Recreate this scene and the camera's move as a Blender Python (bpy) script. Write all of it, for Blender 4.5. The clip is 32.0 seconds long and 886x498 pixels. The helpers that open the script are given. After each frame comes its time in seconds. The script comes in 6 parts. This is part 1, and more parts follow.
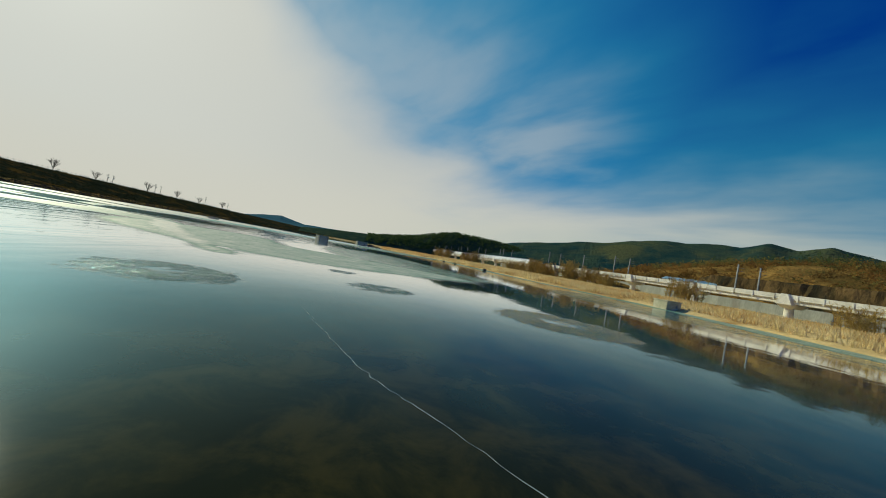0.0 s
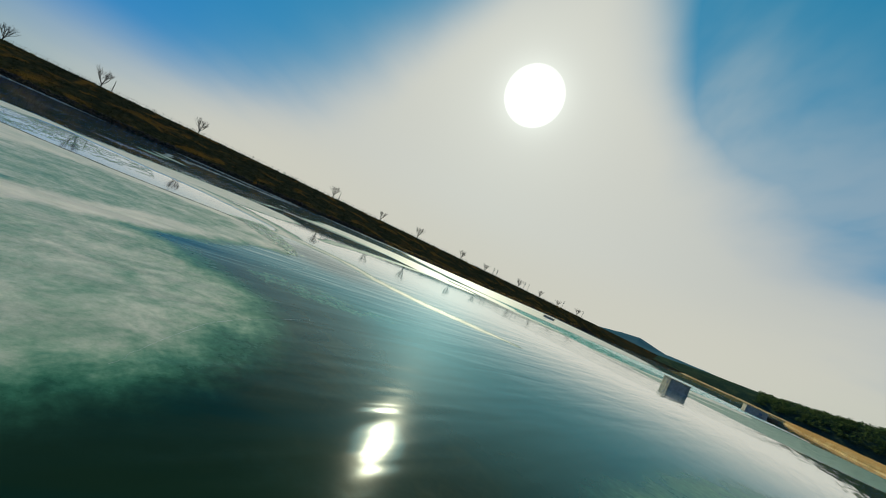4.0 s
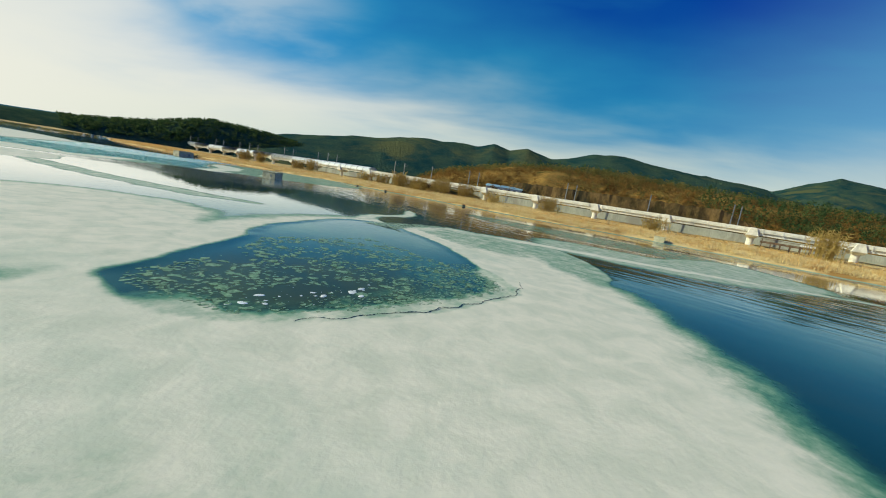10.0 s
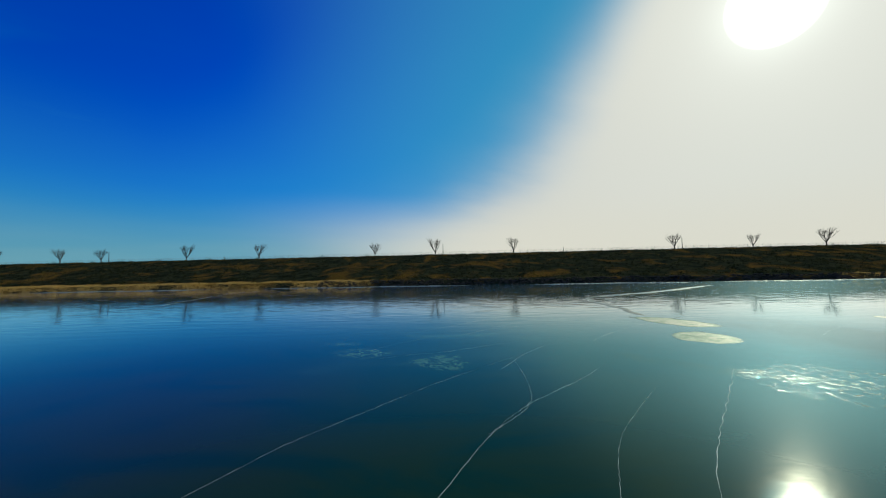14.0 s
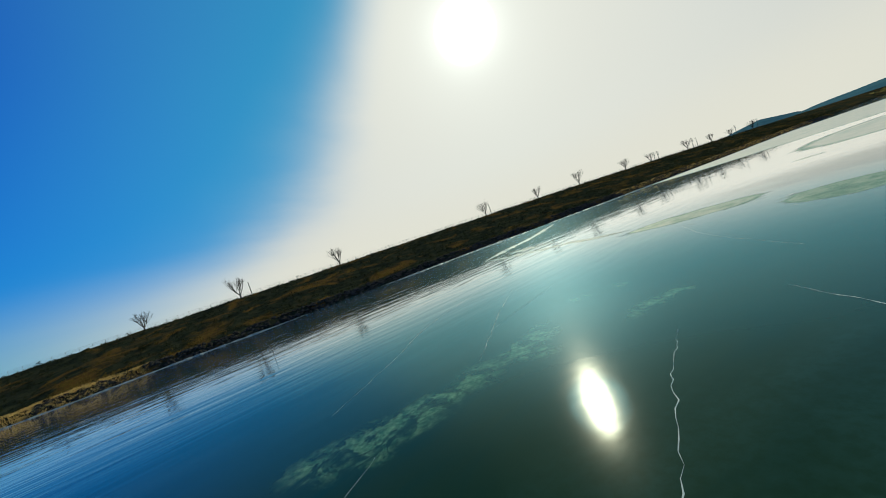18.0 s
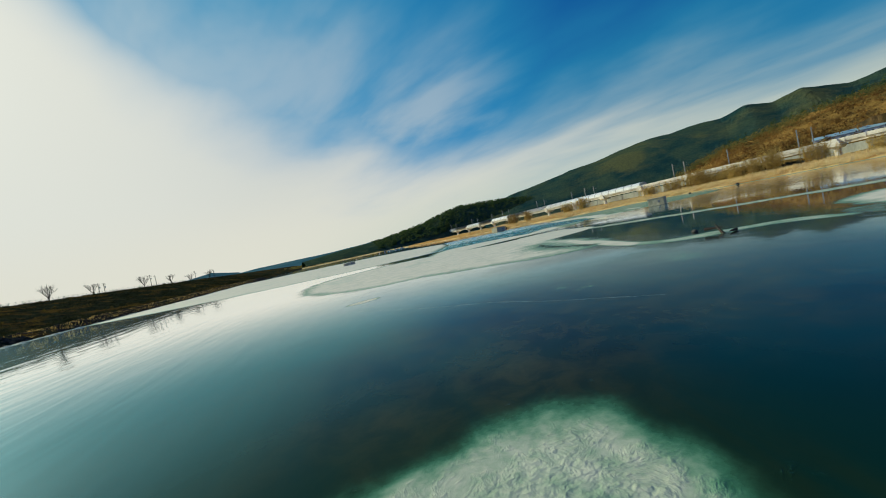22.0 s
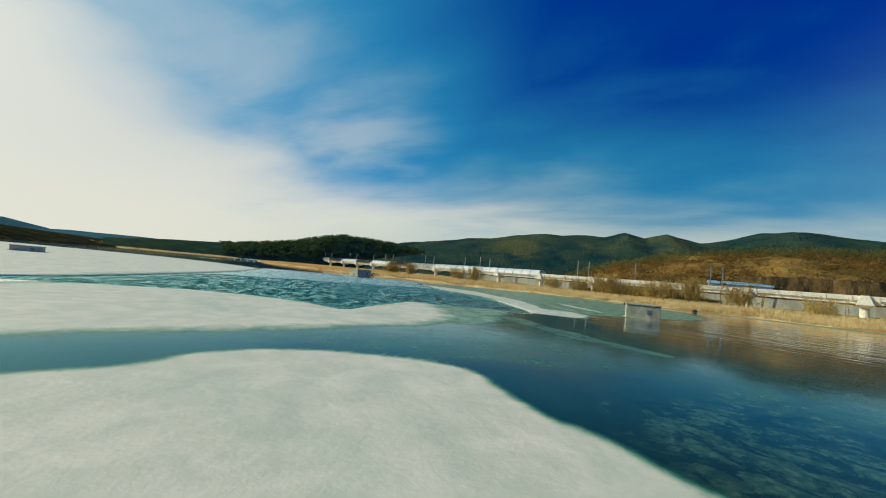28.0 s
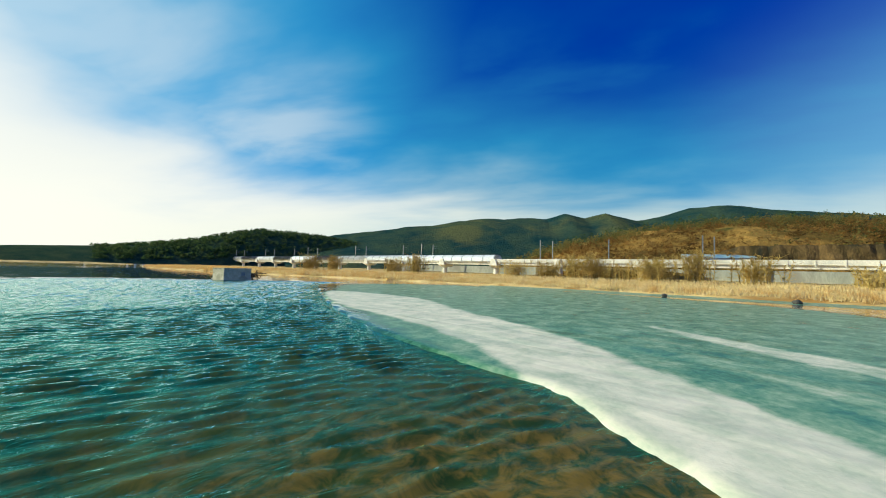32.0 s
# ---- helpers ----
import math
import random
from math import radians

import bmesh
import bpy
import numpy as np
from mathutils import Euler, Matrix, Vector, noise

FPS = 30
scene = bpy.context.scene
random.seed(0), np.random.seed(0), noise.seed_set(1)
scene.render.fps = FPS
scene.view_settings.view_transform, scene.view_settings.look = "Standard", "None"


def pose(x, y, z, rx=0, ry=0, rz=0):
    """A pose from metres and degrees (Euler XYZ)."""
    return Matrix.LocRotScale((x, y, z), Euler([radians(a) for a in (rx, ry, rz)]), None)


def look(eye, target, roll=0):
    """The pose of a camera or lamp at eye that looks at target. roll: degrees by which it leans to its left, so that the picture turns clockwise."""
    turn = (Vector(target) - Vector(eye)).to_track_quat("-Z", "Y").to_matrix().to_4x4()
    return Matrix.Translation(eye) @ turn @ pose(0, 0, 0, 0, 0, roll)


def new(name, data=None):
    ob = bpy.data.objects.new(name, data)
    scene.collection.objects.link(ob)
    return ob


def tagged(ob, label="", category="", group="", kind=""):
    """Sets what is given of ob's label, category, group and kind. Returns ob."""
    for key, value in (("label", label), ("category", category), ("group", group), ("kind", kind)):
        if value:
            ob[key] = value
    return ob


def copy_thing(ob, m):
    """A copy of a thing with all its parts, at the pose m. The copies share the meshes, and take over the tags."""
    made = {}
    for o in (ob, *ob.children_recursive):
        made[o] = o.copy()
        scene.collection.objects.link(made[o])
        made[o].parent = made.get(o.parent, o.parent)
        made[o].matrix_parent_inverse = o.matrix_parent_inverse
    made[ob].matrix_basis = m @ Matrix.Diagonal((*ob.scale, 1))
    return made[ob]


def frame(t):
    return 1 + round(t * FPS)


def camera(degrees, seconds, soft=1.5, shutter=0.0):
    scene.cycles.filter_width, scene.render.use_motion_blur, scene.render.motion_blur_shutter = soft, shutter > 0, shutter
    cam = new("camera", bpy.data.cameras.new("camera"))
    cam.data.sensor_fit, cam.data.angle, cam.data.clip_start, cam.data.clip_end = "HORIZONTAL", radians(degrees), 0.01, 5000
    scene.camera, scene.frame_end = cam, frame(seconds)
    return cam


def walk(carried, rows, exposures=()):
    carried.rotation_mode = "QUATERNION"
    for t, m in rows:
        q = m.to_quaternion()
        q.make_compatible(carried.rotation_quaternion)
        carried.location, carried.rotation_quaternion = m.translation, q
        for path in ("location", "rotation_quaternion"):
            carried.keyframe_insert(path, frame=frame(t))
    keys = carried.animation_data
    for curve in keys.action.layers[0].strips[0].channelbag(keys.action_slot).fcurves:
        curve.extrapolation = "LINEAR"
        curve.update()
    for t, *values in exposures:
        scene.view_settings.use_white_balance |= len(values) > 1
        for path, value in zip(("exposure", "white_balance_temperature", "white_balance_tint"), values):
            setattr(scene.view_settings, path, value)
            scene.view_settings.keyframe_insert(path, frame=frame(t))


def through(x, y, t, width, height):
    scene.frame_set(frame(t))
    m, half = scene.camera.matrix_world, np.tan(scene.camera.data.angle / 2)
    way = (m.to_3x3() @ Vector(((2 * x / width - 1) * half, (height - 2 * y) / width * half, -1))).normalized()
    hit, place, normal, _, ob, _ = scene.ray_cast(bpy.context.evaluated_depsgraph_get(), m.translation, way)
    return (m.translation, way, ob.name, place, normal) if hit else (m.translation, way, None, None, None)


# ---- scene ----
cam = camera(100.1, 32.0, 1.0)
PATH = [
    (0, 49.76, -24.16, 1.46, 91.26, -10.25, -7.85),
    (0.5, 49.98, -18.08, 1.63, 91.39, -11.82, -5.30),
    (1, 50.59, -12.18, 1.69, 91.48, -13.47, -1.67),
    (1.5, 50.48, -6.66, 1.89, 91.78, -15.69, 3.05),
    (2, 50.58, -2.26, 1.93, 92.23, -18.40, 9.33),
    (2.5, 50.30, 1.88, 1.87, 92.91, -21.02, 16.95),
    (4.5, 39.44, 20.16, 3.17, 91.89, -23.96, 56.10),
    (5, 35.75, 23.53, 2.70, 91.96, -22.92, 66.35),
    (5.5, 31.62, 25.24, 2.58, 92.30, -21.06, 77.36),
    (6, 26.46, 25.85, 2.51, 93.06, -19.36, 89.35),
    (6.5, 19.76, 25.11, 2.76, 94.30, -18.27, 103.49),
    (7, 12.55, 24.50, 2.53, 95.13, -18.30, 122.84),
    (7.5, 6.89, 21.30, 2.58, 94.02, -19.35, 149.60),
    (8, 2.01, 17.54, 2.65, 91.43, -20.16, -178.53),
    (8.5, -1.73, 13.39, 3.12, 87.52, -20.30, -142.37),
    (9, -4.28, 8.70, 3.43, 83.37, -17.66, -106.60),
    (9.5, -5.28, 4.07, 3.59, 80.79, -13.66, -74.38),
    (10, -4.77, 0.70, 3.68, 80.79, -9.19, -47.85),
    (10.5, -3.56, -1.15, 3.82, 82.12, -5.35, -25.90),
    (11, -2.33, -2.17, 4.06, 83.97, -2.21, -6.37),
    (11.5, -1.13, -2.31, 4.24, 85.93, 0.27, 10.90),
    (12, -0.13, -1.88, 4.41, 88.02, 1.66, 27.95),
    (12.5, 0.34, -1.13, 4.56, 89.78, 1.83, 44.16),
    (13, 0.00, 0.00, 4.68, 91.27, 1.53, 59.75),
    (13.5, -0.39, 0.15, 5.21, 92.23, 1.14, 74.11),
    (14, -1.90, 0.47, 5.61, 92.57, 1.21, 86.63),
    (14.5, -3.66, 1.30, 5.85, 92.57, 1.87, 96.43),
    (16.5, -15.18, -0.87, 3.98, 91.18, 12.72, 89.38),
    (17, -18.27, -1.24, 3.62, 91.10, 16.15, 79.53),
    (17.5, -21.32, -1.41, 3.44, 90.36, 18.25, 68.61),
    (18, -24.05, -0.93, 3.13, 90.03, 19.73, 57.80),
    (18.5, -27.59, -0.07, 2.85, 89.68, 20.04, 46.60),
    (19, -30.89, 1.87, 2.39, 89.45, 19.89, 35.92),
    (19.5, -32.64, 3.57, 2.35, 88.85, 19.01, 25.66),
    (20, -34.09, 6.02, 2.50, 88.18, 17.32, 15.77),
    (20.5, -35.54, 9.04, 2.59, 87.68, 15.57, 6.04),
    (21, -35.94, 12.97, 2.80, 87.53, 14.15, -2.66),
    (21.5, -35.68, 17.25, 2.68, 87.81, 12.86, -10.52),
    (22, -35.10, 21.17, 2.72, 88.14, 12.07, -17.28),
    (22.5, -34.14, 25.11, 2.79, 88.83, 10.82, -23.75),
    (23, -32.56, 28.89, 2.87, 89.39, 9.36, -29.21),
    (23.5, -30.67, 32.32, 2.81, 90.48, 7.71, -33.49),
    (24, -27.67, 36.28, 2.56, 91.61, 4.92, -36.69),
    (24.5, -24.70, 39.63, 2.34, 92.88, 1.96, -38.61),
    (25, -21.64, 42.71, 2.17, 93.76, -1.04, -39.54),
    (25.5, -18.15, 45.86, 2.09, 94.54, -3.69, -39.42),
    (27.5, -8.15, 59.36, 2.13, 94.35, -6.59, -35.45),
    (28, -7.49, 61.80, 2.36, 94.11, -5.36, -34.59),
    (28.5, -6.73, 65.29, 2.64, 93.89, -3.66, -34.88),
    (29, -4.22, 68.92, 2.56, 93.75, -1.91, -35.99),
    (29.5, -0.81, 73.05, 2.53, 93.75, 0.03, -38.03),
    (30, 2.89, 77.16, 2.56, 93.78, 1.44, -41.26),
    (30.5, 7.05, 81.15, 2.70, 93.59, 2.13, -45.22),
    (31, 8.33, 84.35, 2.58, 93.33, 1.68, -48.61),
    (31.5, 11.24, 86.82, 2.57, 93.34, 0.33, -48.85),
    (32, 15.49, 89.24, 2.50, 93.34, -1.60, -43.54),
]
EXPOSURES = [(t, stops, 6450, -7) for t, stops in ((0, -0.42), (2, -0.48), (5, -0.40), (7, -0.45), (8, 0.05), (9, 0.28), (10, 0.08), (10.5, -0.02), (12, -0.18), (14, -0.22), (19, -0.1), (22, -0.15), (24, 0.02), (25, 0.05), (28, -0.1), (29.5, -0.06), (30.5, 0.02), (32, 0.36))]
walk(cam, [(t, pose(x, y, z, rx, ry, rz)) for t, x, y, z, rx, ry, rz in PATH], EXPOSURES)

# ---- world, sun ----
SUN_DIR = Vector((-0.612, 0.644, 0.4596)).normalized()
SUN_EL = math.asin(SUN_DIR.z)


def node_kit(tree):
    """Short calls for building node trees."""
    nodes, links = tree.nodes, tree.links

    def make(kind, operation="", clamp=False, blend_type="", interpolation=""):
        n = nodes.new(kind)
        if operation:
            n.operation = operation
        if clamp:
            n.use_clamp = True
        if blend_type:
            n.data_type, n.blend_type = "RGBA", blend_type
        if interpolation:
            n.interpolation_type = interpolation
        return n

    def put(sock, v):
        if isinstance(v, bpy.types.NodeSocket):
            links.new(v, sock)
        else:
            sock.default_value = v

    def math_(op, a, b=0.0, c=0.0, clamp=False):
        n = make("ShaderNodeMath", op, clamp)
        for i, v in enumerate((a, b, c)):
            put(n.inputs[i], v)
        return n.outputs[0]

    def mix(f, a, b, blend="MIX"):
        n = make("ShaderNodeMix", blend_type=blend)
        put(n.inputs[0], f), put(n.inputs[6], a), put(n.inputs[7], b)
        return n.outputs[2]

    def span(v, lo, hi, to_lo=0.0, to_hi=1.0, smooth=True):
        n = make("ShaderNodeMapRange", interpolation="SMOOTHSTEP" if smooth else "LINEAR")
        for i, x in enumerate((v, lo, hi, to_lo, to_hi)):
            put(n.inputs[i], x)
        return n.outputs[0]

    def noise_(vec, scale, detail=4.0, rough=0.55, distort=0.0):
        n = make("ShaderNodeTexNoise")
        if vec is not None:
            links.new(vec, n.inputs["Vector"])
        n.inputs["Scale"].default_value, n.inputs["Detail"].default_value = scale, detail
        n.inputs["Roughness"].default_value, n.inputs["Distortion"].default_value = rough, distort
        return n.outputs["Fac"]

    def stretch(vec, scale, rot=(0, 0, 0), move=(0, 0, 0)):
        n = make("ShaderNodeMapping")
        links.new(vec, n.inputs[0])
        n.inputs[1].default_value, n.inputs[2].default_value, n.inputs[3].default_value = move, rot, scale
        return n.outputs[0]

    return make, put, math_, mix, span, noise_, stretch


def build_world():
    world = bpy.data.worlds.new("sky")
    scene.world = world
    world.use_nodes = True
    tree = world.node_tree
    tree.nodes.clear()
    make, put, math_, mix, span, noise_, stretch = node_kit(tree)
    links = tree.links
    sky = make("ShaderNodeTexSky")
    sky.sky_type, sky.sun_disc, sky.sun_elevation, sky.sun_rotation = "NISHITA", False, SUN_EL, math.atan2(SUN_DIR.x, SUN_DIR.y)
    sky.air_density, sky.dust_density, sky.ozone_density = 1.0, 0.2, 3.0
    coord = make("ShaderNodeTexCoord").outputs["Generated"]
    norm = make("ShaderNodeVectorMath", operation="NORMALIZE")
    links.new(coord, norm.inputs[0])
    d = norm.outputs[0]

    def toward(v):
        n = make("ShaderNodeVectorMath", operation="DOT_PRODUCT")
        links.new(d, n.inputs[0])
        n.inputs[1].default_value = Vector(v).normalized()
        return n.outputs["Value"]

    # the blue is taken from higher up, as haze hides the sky near the horizon
    lifted = make("ShaderNodeVectorMath", operation="ADD")
    links.new(d, lifted.inputs[0])
    lifted.inputs[1].default_value = (0, 0, 0.35)
    higher = make("ShaderNodeVectorMath", operation="NORMALIZE")
    links.new(lifted.outputs[0], higher.inputs[0])
    links.new(higher.outputs[0], sky.inputs["Vector"])
    sep = make("ShaderNodeSeparateXYZ")
    links.new(d, sep.inputs[0])
    up = sep.outputs["Z"]
    # thin high cloud: wide veil on the sunny side, with streaks, thinning to blue away from it
    flat = make("ShaderNodeVectorMath", operation="DIVIDE")
    links.new(d, flat.inputs[0])
    z3 = make("ShaderNodeCombineXYZ")
    zz = math_("MAXIMUM", math_("ADD", up, 0.12), 0.08)
    for i in range(3):
        links.new(zz, z3.inputs[i])
    links.new(z3.outputs[0], flat.inputs[1])
    combed = stretch(flat.outputs[0], (1, 1, 1), (0, 0, radians(-118)))
    streak = noise_(stretch(combed, (0.40, 0.66, 0.3)), 1.25, 5.0, 0.5, 0.25)
    fibre = noise_(stretch(combed, (0.5, 0.95, 0.3)), 1.7, 5.0, 0.52, 0.25)
    # edge of the veil: how high it reaches at each bearing
    bearing = math_("DIVIDE", math_("ARCTAN2", sep.outputs["X"], sep.outputs["Y"]), math.pi / 180)
    ramp = make("ShaderNodeValToRGB")
    put(ramp.inputs[0], math_("ADD", math_("DIVIDE", bearing, 360.0), 0.5))
    stops = ramp.color_ramp.elements
    for a, e in VEIL:
        stop = stops[0] if a == -180 else stops[-1] if a == 180 else stops.new((a + 180) / 360)
        stop.color = (e / 60, e / 60, e / 60, 1)
    height = math_("DIVIDE", math_("ARCSINE", up), math.pi / 180)
    top = math_("MULTIPLY", ramp.outputs[0], 60.0)
    ruffled = math_("ADD", math_("MULTIPLY", math_("SUBTRACT", streak, 0.5), 1.0), math_("MULTIPLY", math_("SUBTRACT", fibre, 0.5), 0.22))
    loose = math_("MULTIPLY", math_("MULTIPLY", ruffled, span(top, 2.0, 20.0, 4.0, 30.0)), span(bearing, -60.0, -5.0, 0.35, 1.0))
    depth = math_("ADD", math_("SUBTRACT", top, height), loose)
    # the veil thins out more slowly on the levee side of the sun
    thin = span(math_("ABSOLUTE", math_("ADD", bearing, 80.0)), 6.0, 46.0, 2.7, 1.1)
    cover = math_("ADD", math_("MULTIPLY", span(math_("DIVIDE", depth, thin), -17.0, 9.0), 0.74), math_("MULTIPLY", span(depth, -3.0, 18.0), 0.26))
    wisp = math_("MULTIPLY", math_("MULTIPLY", span(depth, -30.0, -2.0), span(fibre, 0.40, 0.68)), 0.24)
    gauze = math_("MULTIPLY", math_("MULTIPLY", span(depth, -40.0, 0.0), span(bearing, 56.0, 20.0)), math_("MULTIPLY", span(bearing, -50.0, -15.0), span(fibre, 0.3, 0.7, 0.46, 0.76)))
    cover = math_("MAXIMUM", math_("MAXIMUM", cover, wisp), gauze)
    # a few small clouds over the railway
    for a, e, w, t in SMALL_CLOUDS:
        dx = math_("DIVIDE", math_("SUBTRACT", bearing, a), w)
        dy = math_("DIVIDE", math_("SUBTRACT", height, e), t)
        far = math_("ADD", math_("MULTIPLY", dx, dx), math_("MULTIPLY", dy, dy))
        lump = span(math_("ADD", far, math_("MULTIPLY", math_("SUBTRACT", noise_(d, 40.0, 4.0), 0.5), 1.6)), 1.1, 0.1, 0.0, 0.8)
        cover = math_("MAXIMUM", cover, lump)
    near = toward(SUN_DIR)
    cloud = mix(span(up, 0.0, 0.5), (0.88, 0.79, 0.74, 1), (0.64, 0.64, 0.71, 1))
    cloud = mix(span(near, 0.75, 0.99), cloud, (0.91, 0.83, 0.80, 1))
    cloud = mix(span(near, 0.55, -0.3), cloud, (0.64, 0.64, 0.61, 1))
    cloud = mix(span(cover, 1.0, 0.40), cloud, (0.06, 0.40, 0.58, 1))
    blue = make("ShaderNodeHueSaturation")
    links.new(sky.outputs[0], blue.inputs["Color"])
    blue.inputs["Saturation"].default_value, blue.inputs["Hue"].default_value, blue.inputs["Value"].default_value = SKY_SAT, SKY_HUE, SKY_GAIN
    gam = make("ShaderNodeGamma")
    links.new(blue.outputs[0], gam.inputs[0])
    gam.inputs[1].default_value = 1.55
    sky_c = mix(1.0, gam.outputs[0], SKY_TINT, "MULTIPLY")
    # the blue is paler upstream, away from the sun
    deep = mix(span(toward((0.0, -1.0, 0.0)), -0.5, 0.9), (0.85, 0.85, 0.85, 1), (1.45, 1.45, 1.45, 1))
    sky_c = mix(1.0, sky_c, deep, "MULTIPLY")
    aside = math_("MINIMUM", math_("ABSOLUTE", math_("ADD", bearing, 128.0)), math_("ABSOLUTE", math_("SUBTRACT", bearing, 232.0)))
    sky_c = mix(math_("MULTIPLY", span(height, 36.0, 2.0), span(aside, 5.0, 60.0, 0.03, 0.21)), sky_c, (0.13, 0.46, 0.64, 1))
    # paler within the wide glow of the sun
    sky_c = mix(math_("MULTIPLY", span(toward(SUN_DIR), 0.40, 0.95), 0.46), sky_c, (0.11, 0.40, 0.62, 1))
    # deepest over the railway downstream
    sky_c = mix(math_("MULTIPLY", span(toward((0.87, 0.36, 0.36)), 0.78, 0.97), 0.62), sky_c, (0.0, 0.03, 0.30, 1))
    both = mix(math_("MULTIPLY", cover, 0.97), sky_c, cloud)
    upstream = span(toward((0.85, -0.53, 0.0)), 0.6, 1.0)
    both = mix(math_("MULTIPLY", span(height, 38.0, 4.0), math_("MULTIPLY", upstream, 0.55)), both, (0.28, 0.43, 0.60, 1))
    haze = math_("MULTIPLY", span(height, 11.5, 1.0), span(aside, 12.0, 50.0, 0.62, 0.9))
    pale = mix(span(aside, 18.0, 50.0), (0.11, 0.36, 0.42, 1), (0.62, 0.64, 0.61, 1))
    both = mix(haze, both, mix(span(near, 0.25, 0.8), pale, (0.88, 0.79, 0.74, 1)))
    # the sun's own aureole in the thin cloud
    halo = math_("ADD", math_("MULTIPLY", math_("POWER", math_("MAXIMUM", near, 0.0), 60.0), 0.16), math_("MULTIPLY", math_("POWER", math_("MAXIMUM", near, 0.0), 420.0), 0.5))
    core = math_("MULTIPLY", span(near, math.cos(radians(4.3)), math.cos(radians(2.8))), 5.0)
    lit = mix(1.0, both, math_("ADD", halo, core), "ADD")
    bg = make("ShaderNodeBackground")
    links.new(lit, bg.inputs[0])
    bg.inputs[1].default_value = 1.0
    out = make("ShaderNodeOutputWorld")
    links.new(bg.outputs[0], out.inputs[0])


SKY_SAT, SKY_HUE, SKY_GAIN, SKY_TINT = 1.35, 0.520, 0.105, (0.6, 2.9, 3.0, 1)
# bearing and height in degrees of the edge of the high cloud
VEIL = [(-180, 9), (-150, 6), (-125, 5), (-108, 6.5), (-97, 8), (-89, 11), (-80, 17), (-72, 24), (-63, 34), (-52, 50), (-40, 58), (-28, 45), (-20, 33), (-12, 26), (-4, 22), (5, 19.5), (15, 16.5), (26, 15.5), (38, 15.5), (52, 13.5), (64, 12), (76, 13), (90, 15.5), (105, 15.5), (118, 15), (140, 15), (155, 13.5), (168, 11), (180, 9)]
SMALL_CLOUDS = [(113, 13.2, 3.2, 1.1), (121, 14.2, 2.2, 0.8), (127.5, 13.4, 2.0, 0.8), (132.5, 13.6, 2.0, 0.5), (134, 22, 1.2, 0.4)]
build_world()
sun_data = bpy.data.lights.new("sun", "SUN")
sun_data.energy, sun_data.angle, sun_data.color = 4.6, radians(0.6), (1.0, 0.90, 0.68)
sun = new("sun", sun_data)
sun.matrix_world = look((0, 0, 50), Vector((0, 0, 50)) - SUN_DIR)


# ---- materials ----
MATS = {}


def material(name, low, high, scale=3.0, rough=0.8, bump=0.3, fine=14.0, metal=0.0, stretch_by=(1, 1, 1), third=None, through=0.0, random_by=0.0, spec=0.5, bump_dist=0.02):
    """A surface with two scales of variation, at real-world size."""
    m = bpy.data.materials.new(name)
    m.use_nodes = True
    tree = m.node_tree
    tree.nodes.clear()
    make, put, math_, mix, span, noise_, stretch = node_kit(tree)
    pos = make("ShaderNodeNewGeometry").outputs["Position"]
    vec = stretch(pos, stretch_by)
    big, small = noise_(vec, 1.0 / scale, 5.0, 0.6, 0.4), noise_(vec, fine / scale, 4.0, 0.65)
    colour = mix(span(big, 0.32, 0.68), (*low, 1), (*high, 1))
    if third:
        colour = mix(span(noise_(vec, 0.37 / scale, 4.0, 0.6, 0.8), 0.5, 0.66), colour, (*third, 1))
    colour = mix(math_("MULTIPLY", span(small, 0.3, 0.75), 0.45), colour, tuple(c * 0.55 for c in low) + (1,))
    if random_by:
        info = make("ShaderNodeObjectInfo").outputs["Random"]
        shade = make("ShaderNodeHueSaturation")
        tree.links.new(colour, shade.inputs["Color"])
        put(shade.inputs["Value"], span(info, 0.0, 1.0, 1.0 - random_by, 1.0 + random_by, False))
        colour = shade.outputs[0]
    b = make("ShaderNodeBsdfPrincipled")
    put(b.inputs["Base Color"], colour)
    put(b.inputs["Roughness"], span(small, 0.0, 1.0, max(rough - 0.1, 0.03), min(rough + 0.1, 1.0), False))
    b.inputs["Metallic"].default_value = metal
    b.inputs["Specular IOR Level"].default_value = spec
    if bump:
        n = make("ShaderNodeBump")
        n.inputs["Strength"].default_value, n.inputs["Distance"].default_value = bump, bump_dist
        put(n.inputs["Height"], math_("ADD", small, big))
        tree.links.new(n.outputs[0], b.inputs["Normal"])
    out = make("ShaderNodeOutputMaterial")
    tree.links.new(b.outputs[0], out.inputs[0])
    if through:
        # thin dry leaves let the sun through
        leaf, both = make("ShaderNodeBsdfTranslucent"), make("ShaderNodeMixShader")
        put(leaf.inputs["Color"], colour)
        both.inputs[0].default_value = through
        tree.links.new(b.outputs[0], both.inputs[1])
        tree.links.new(leaf.outputs[0], both.inputs[2])
        tree.links.new(both.outputs[0], out.inputs[0])
    MATS[name] = m
    return m


def part(name, bm, mat, parent=None, label="", smooth=False):
    """Links a bmesh as one mesh object under a thing."""
    me = bpy.data.meshes.new(name)
    bm.to_mesh(me)
    bm.free()
    if smooth:
        me.polygons.foreach_set("use_smooth", [True] * len(me.polygons))
    me.materials.append(mat)
    ob = new(name, me)
    if parent is not None:
        ob.parent = parent
    if label:
        ob["label"] = label
    return ob


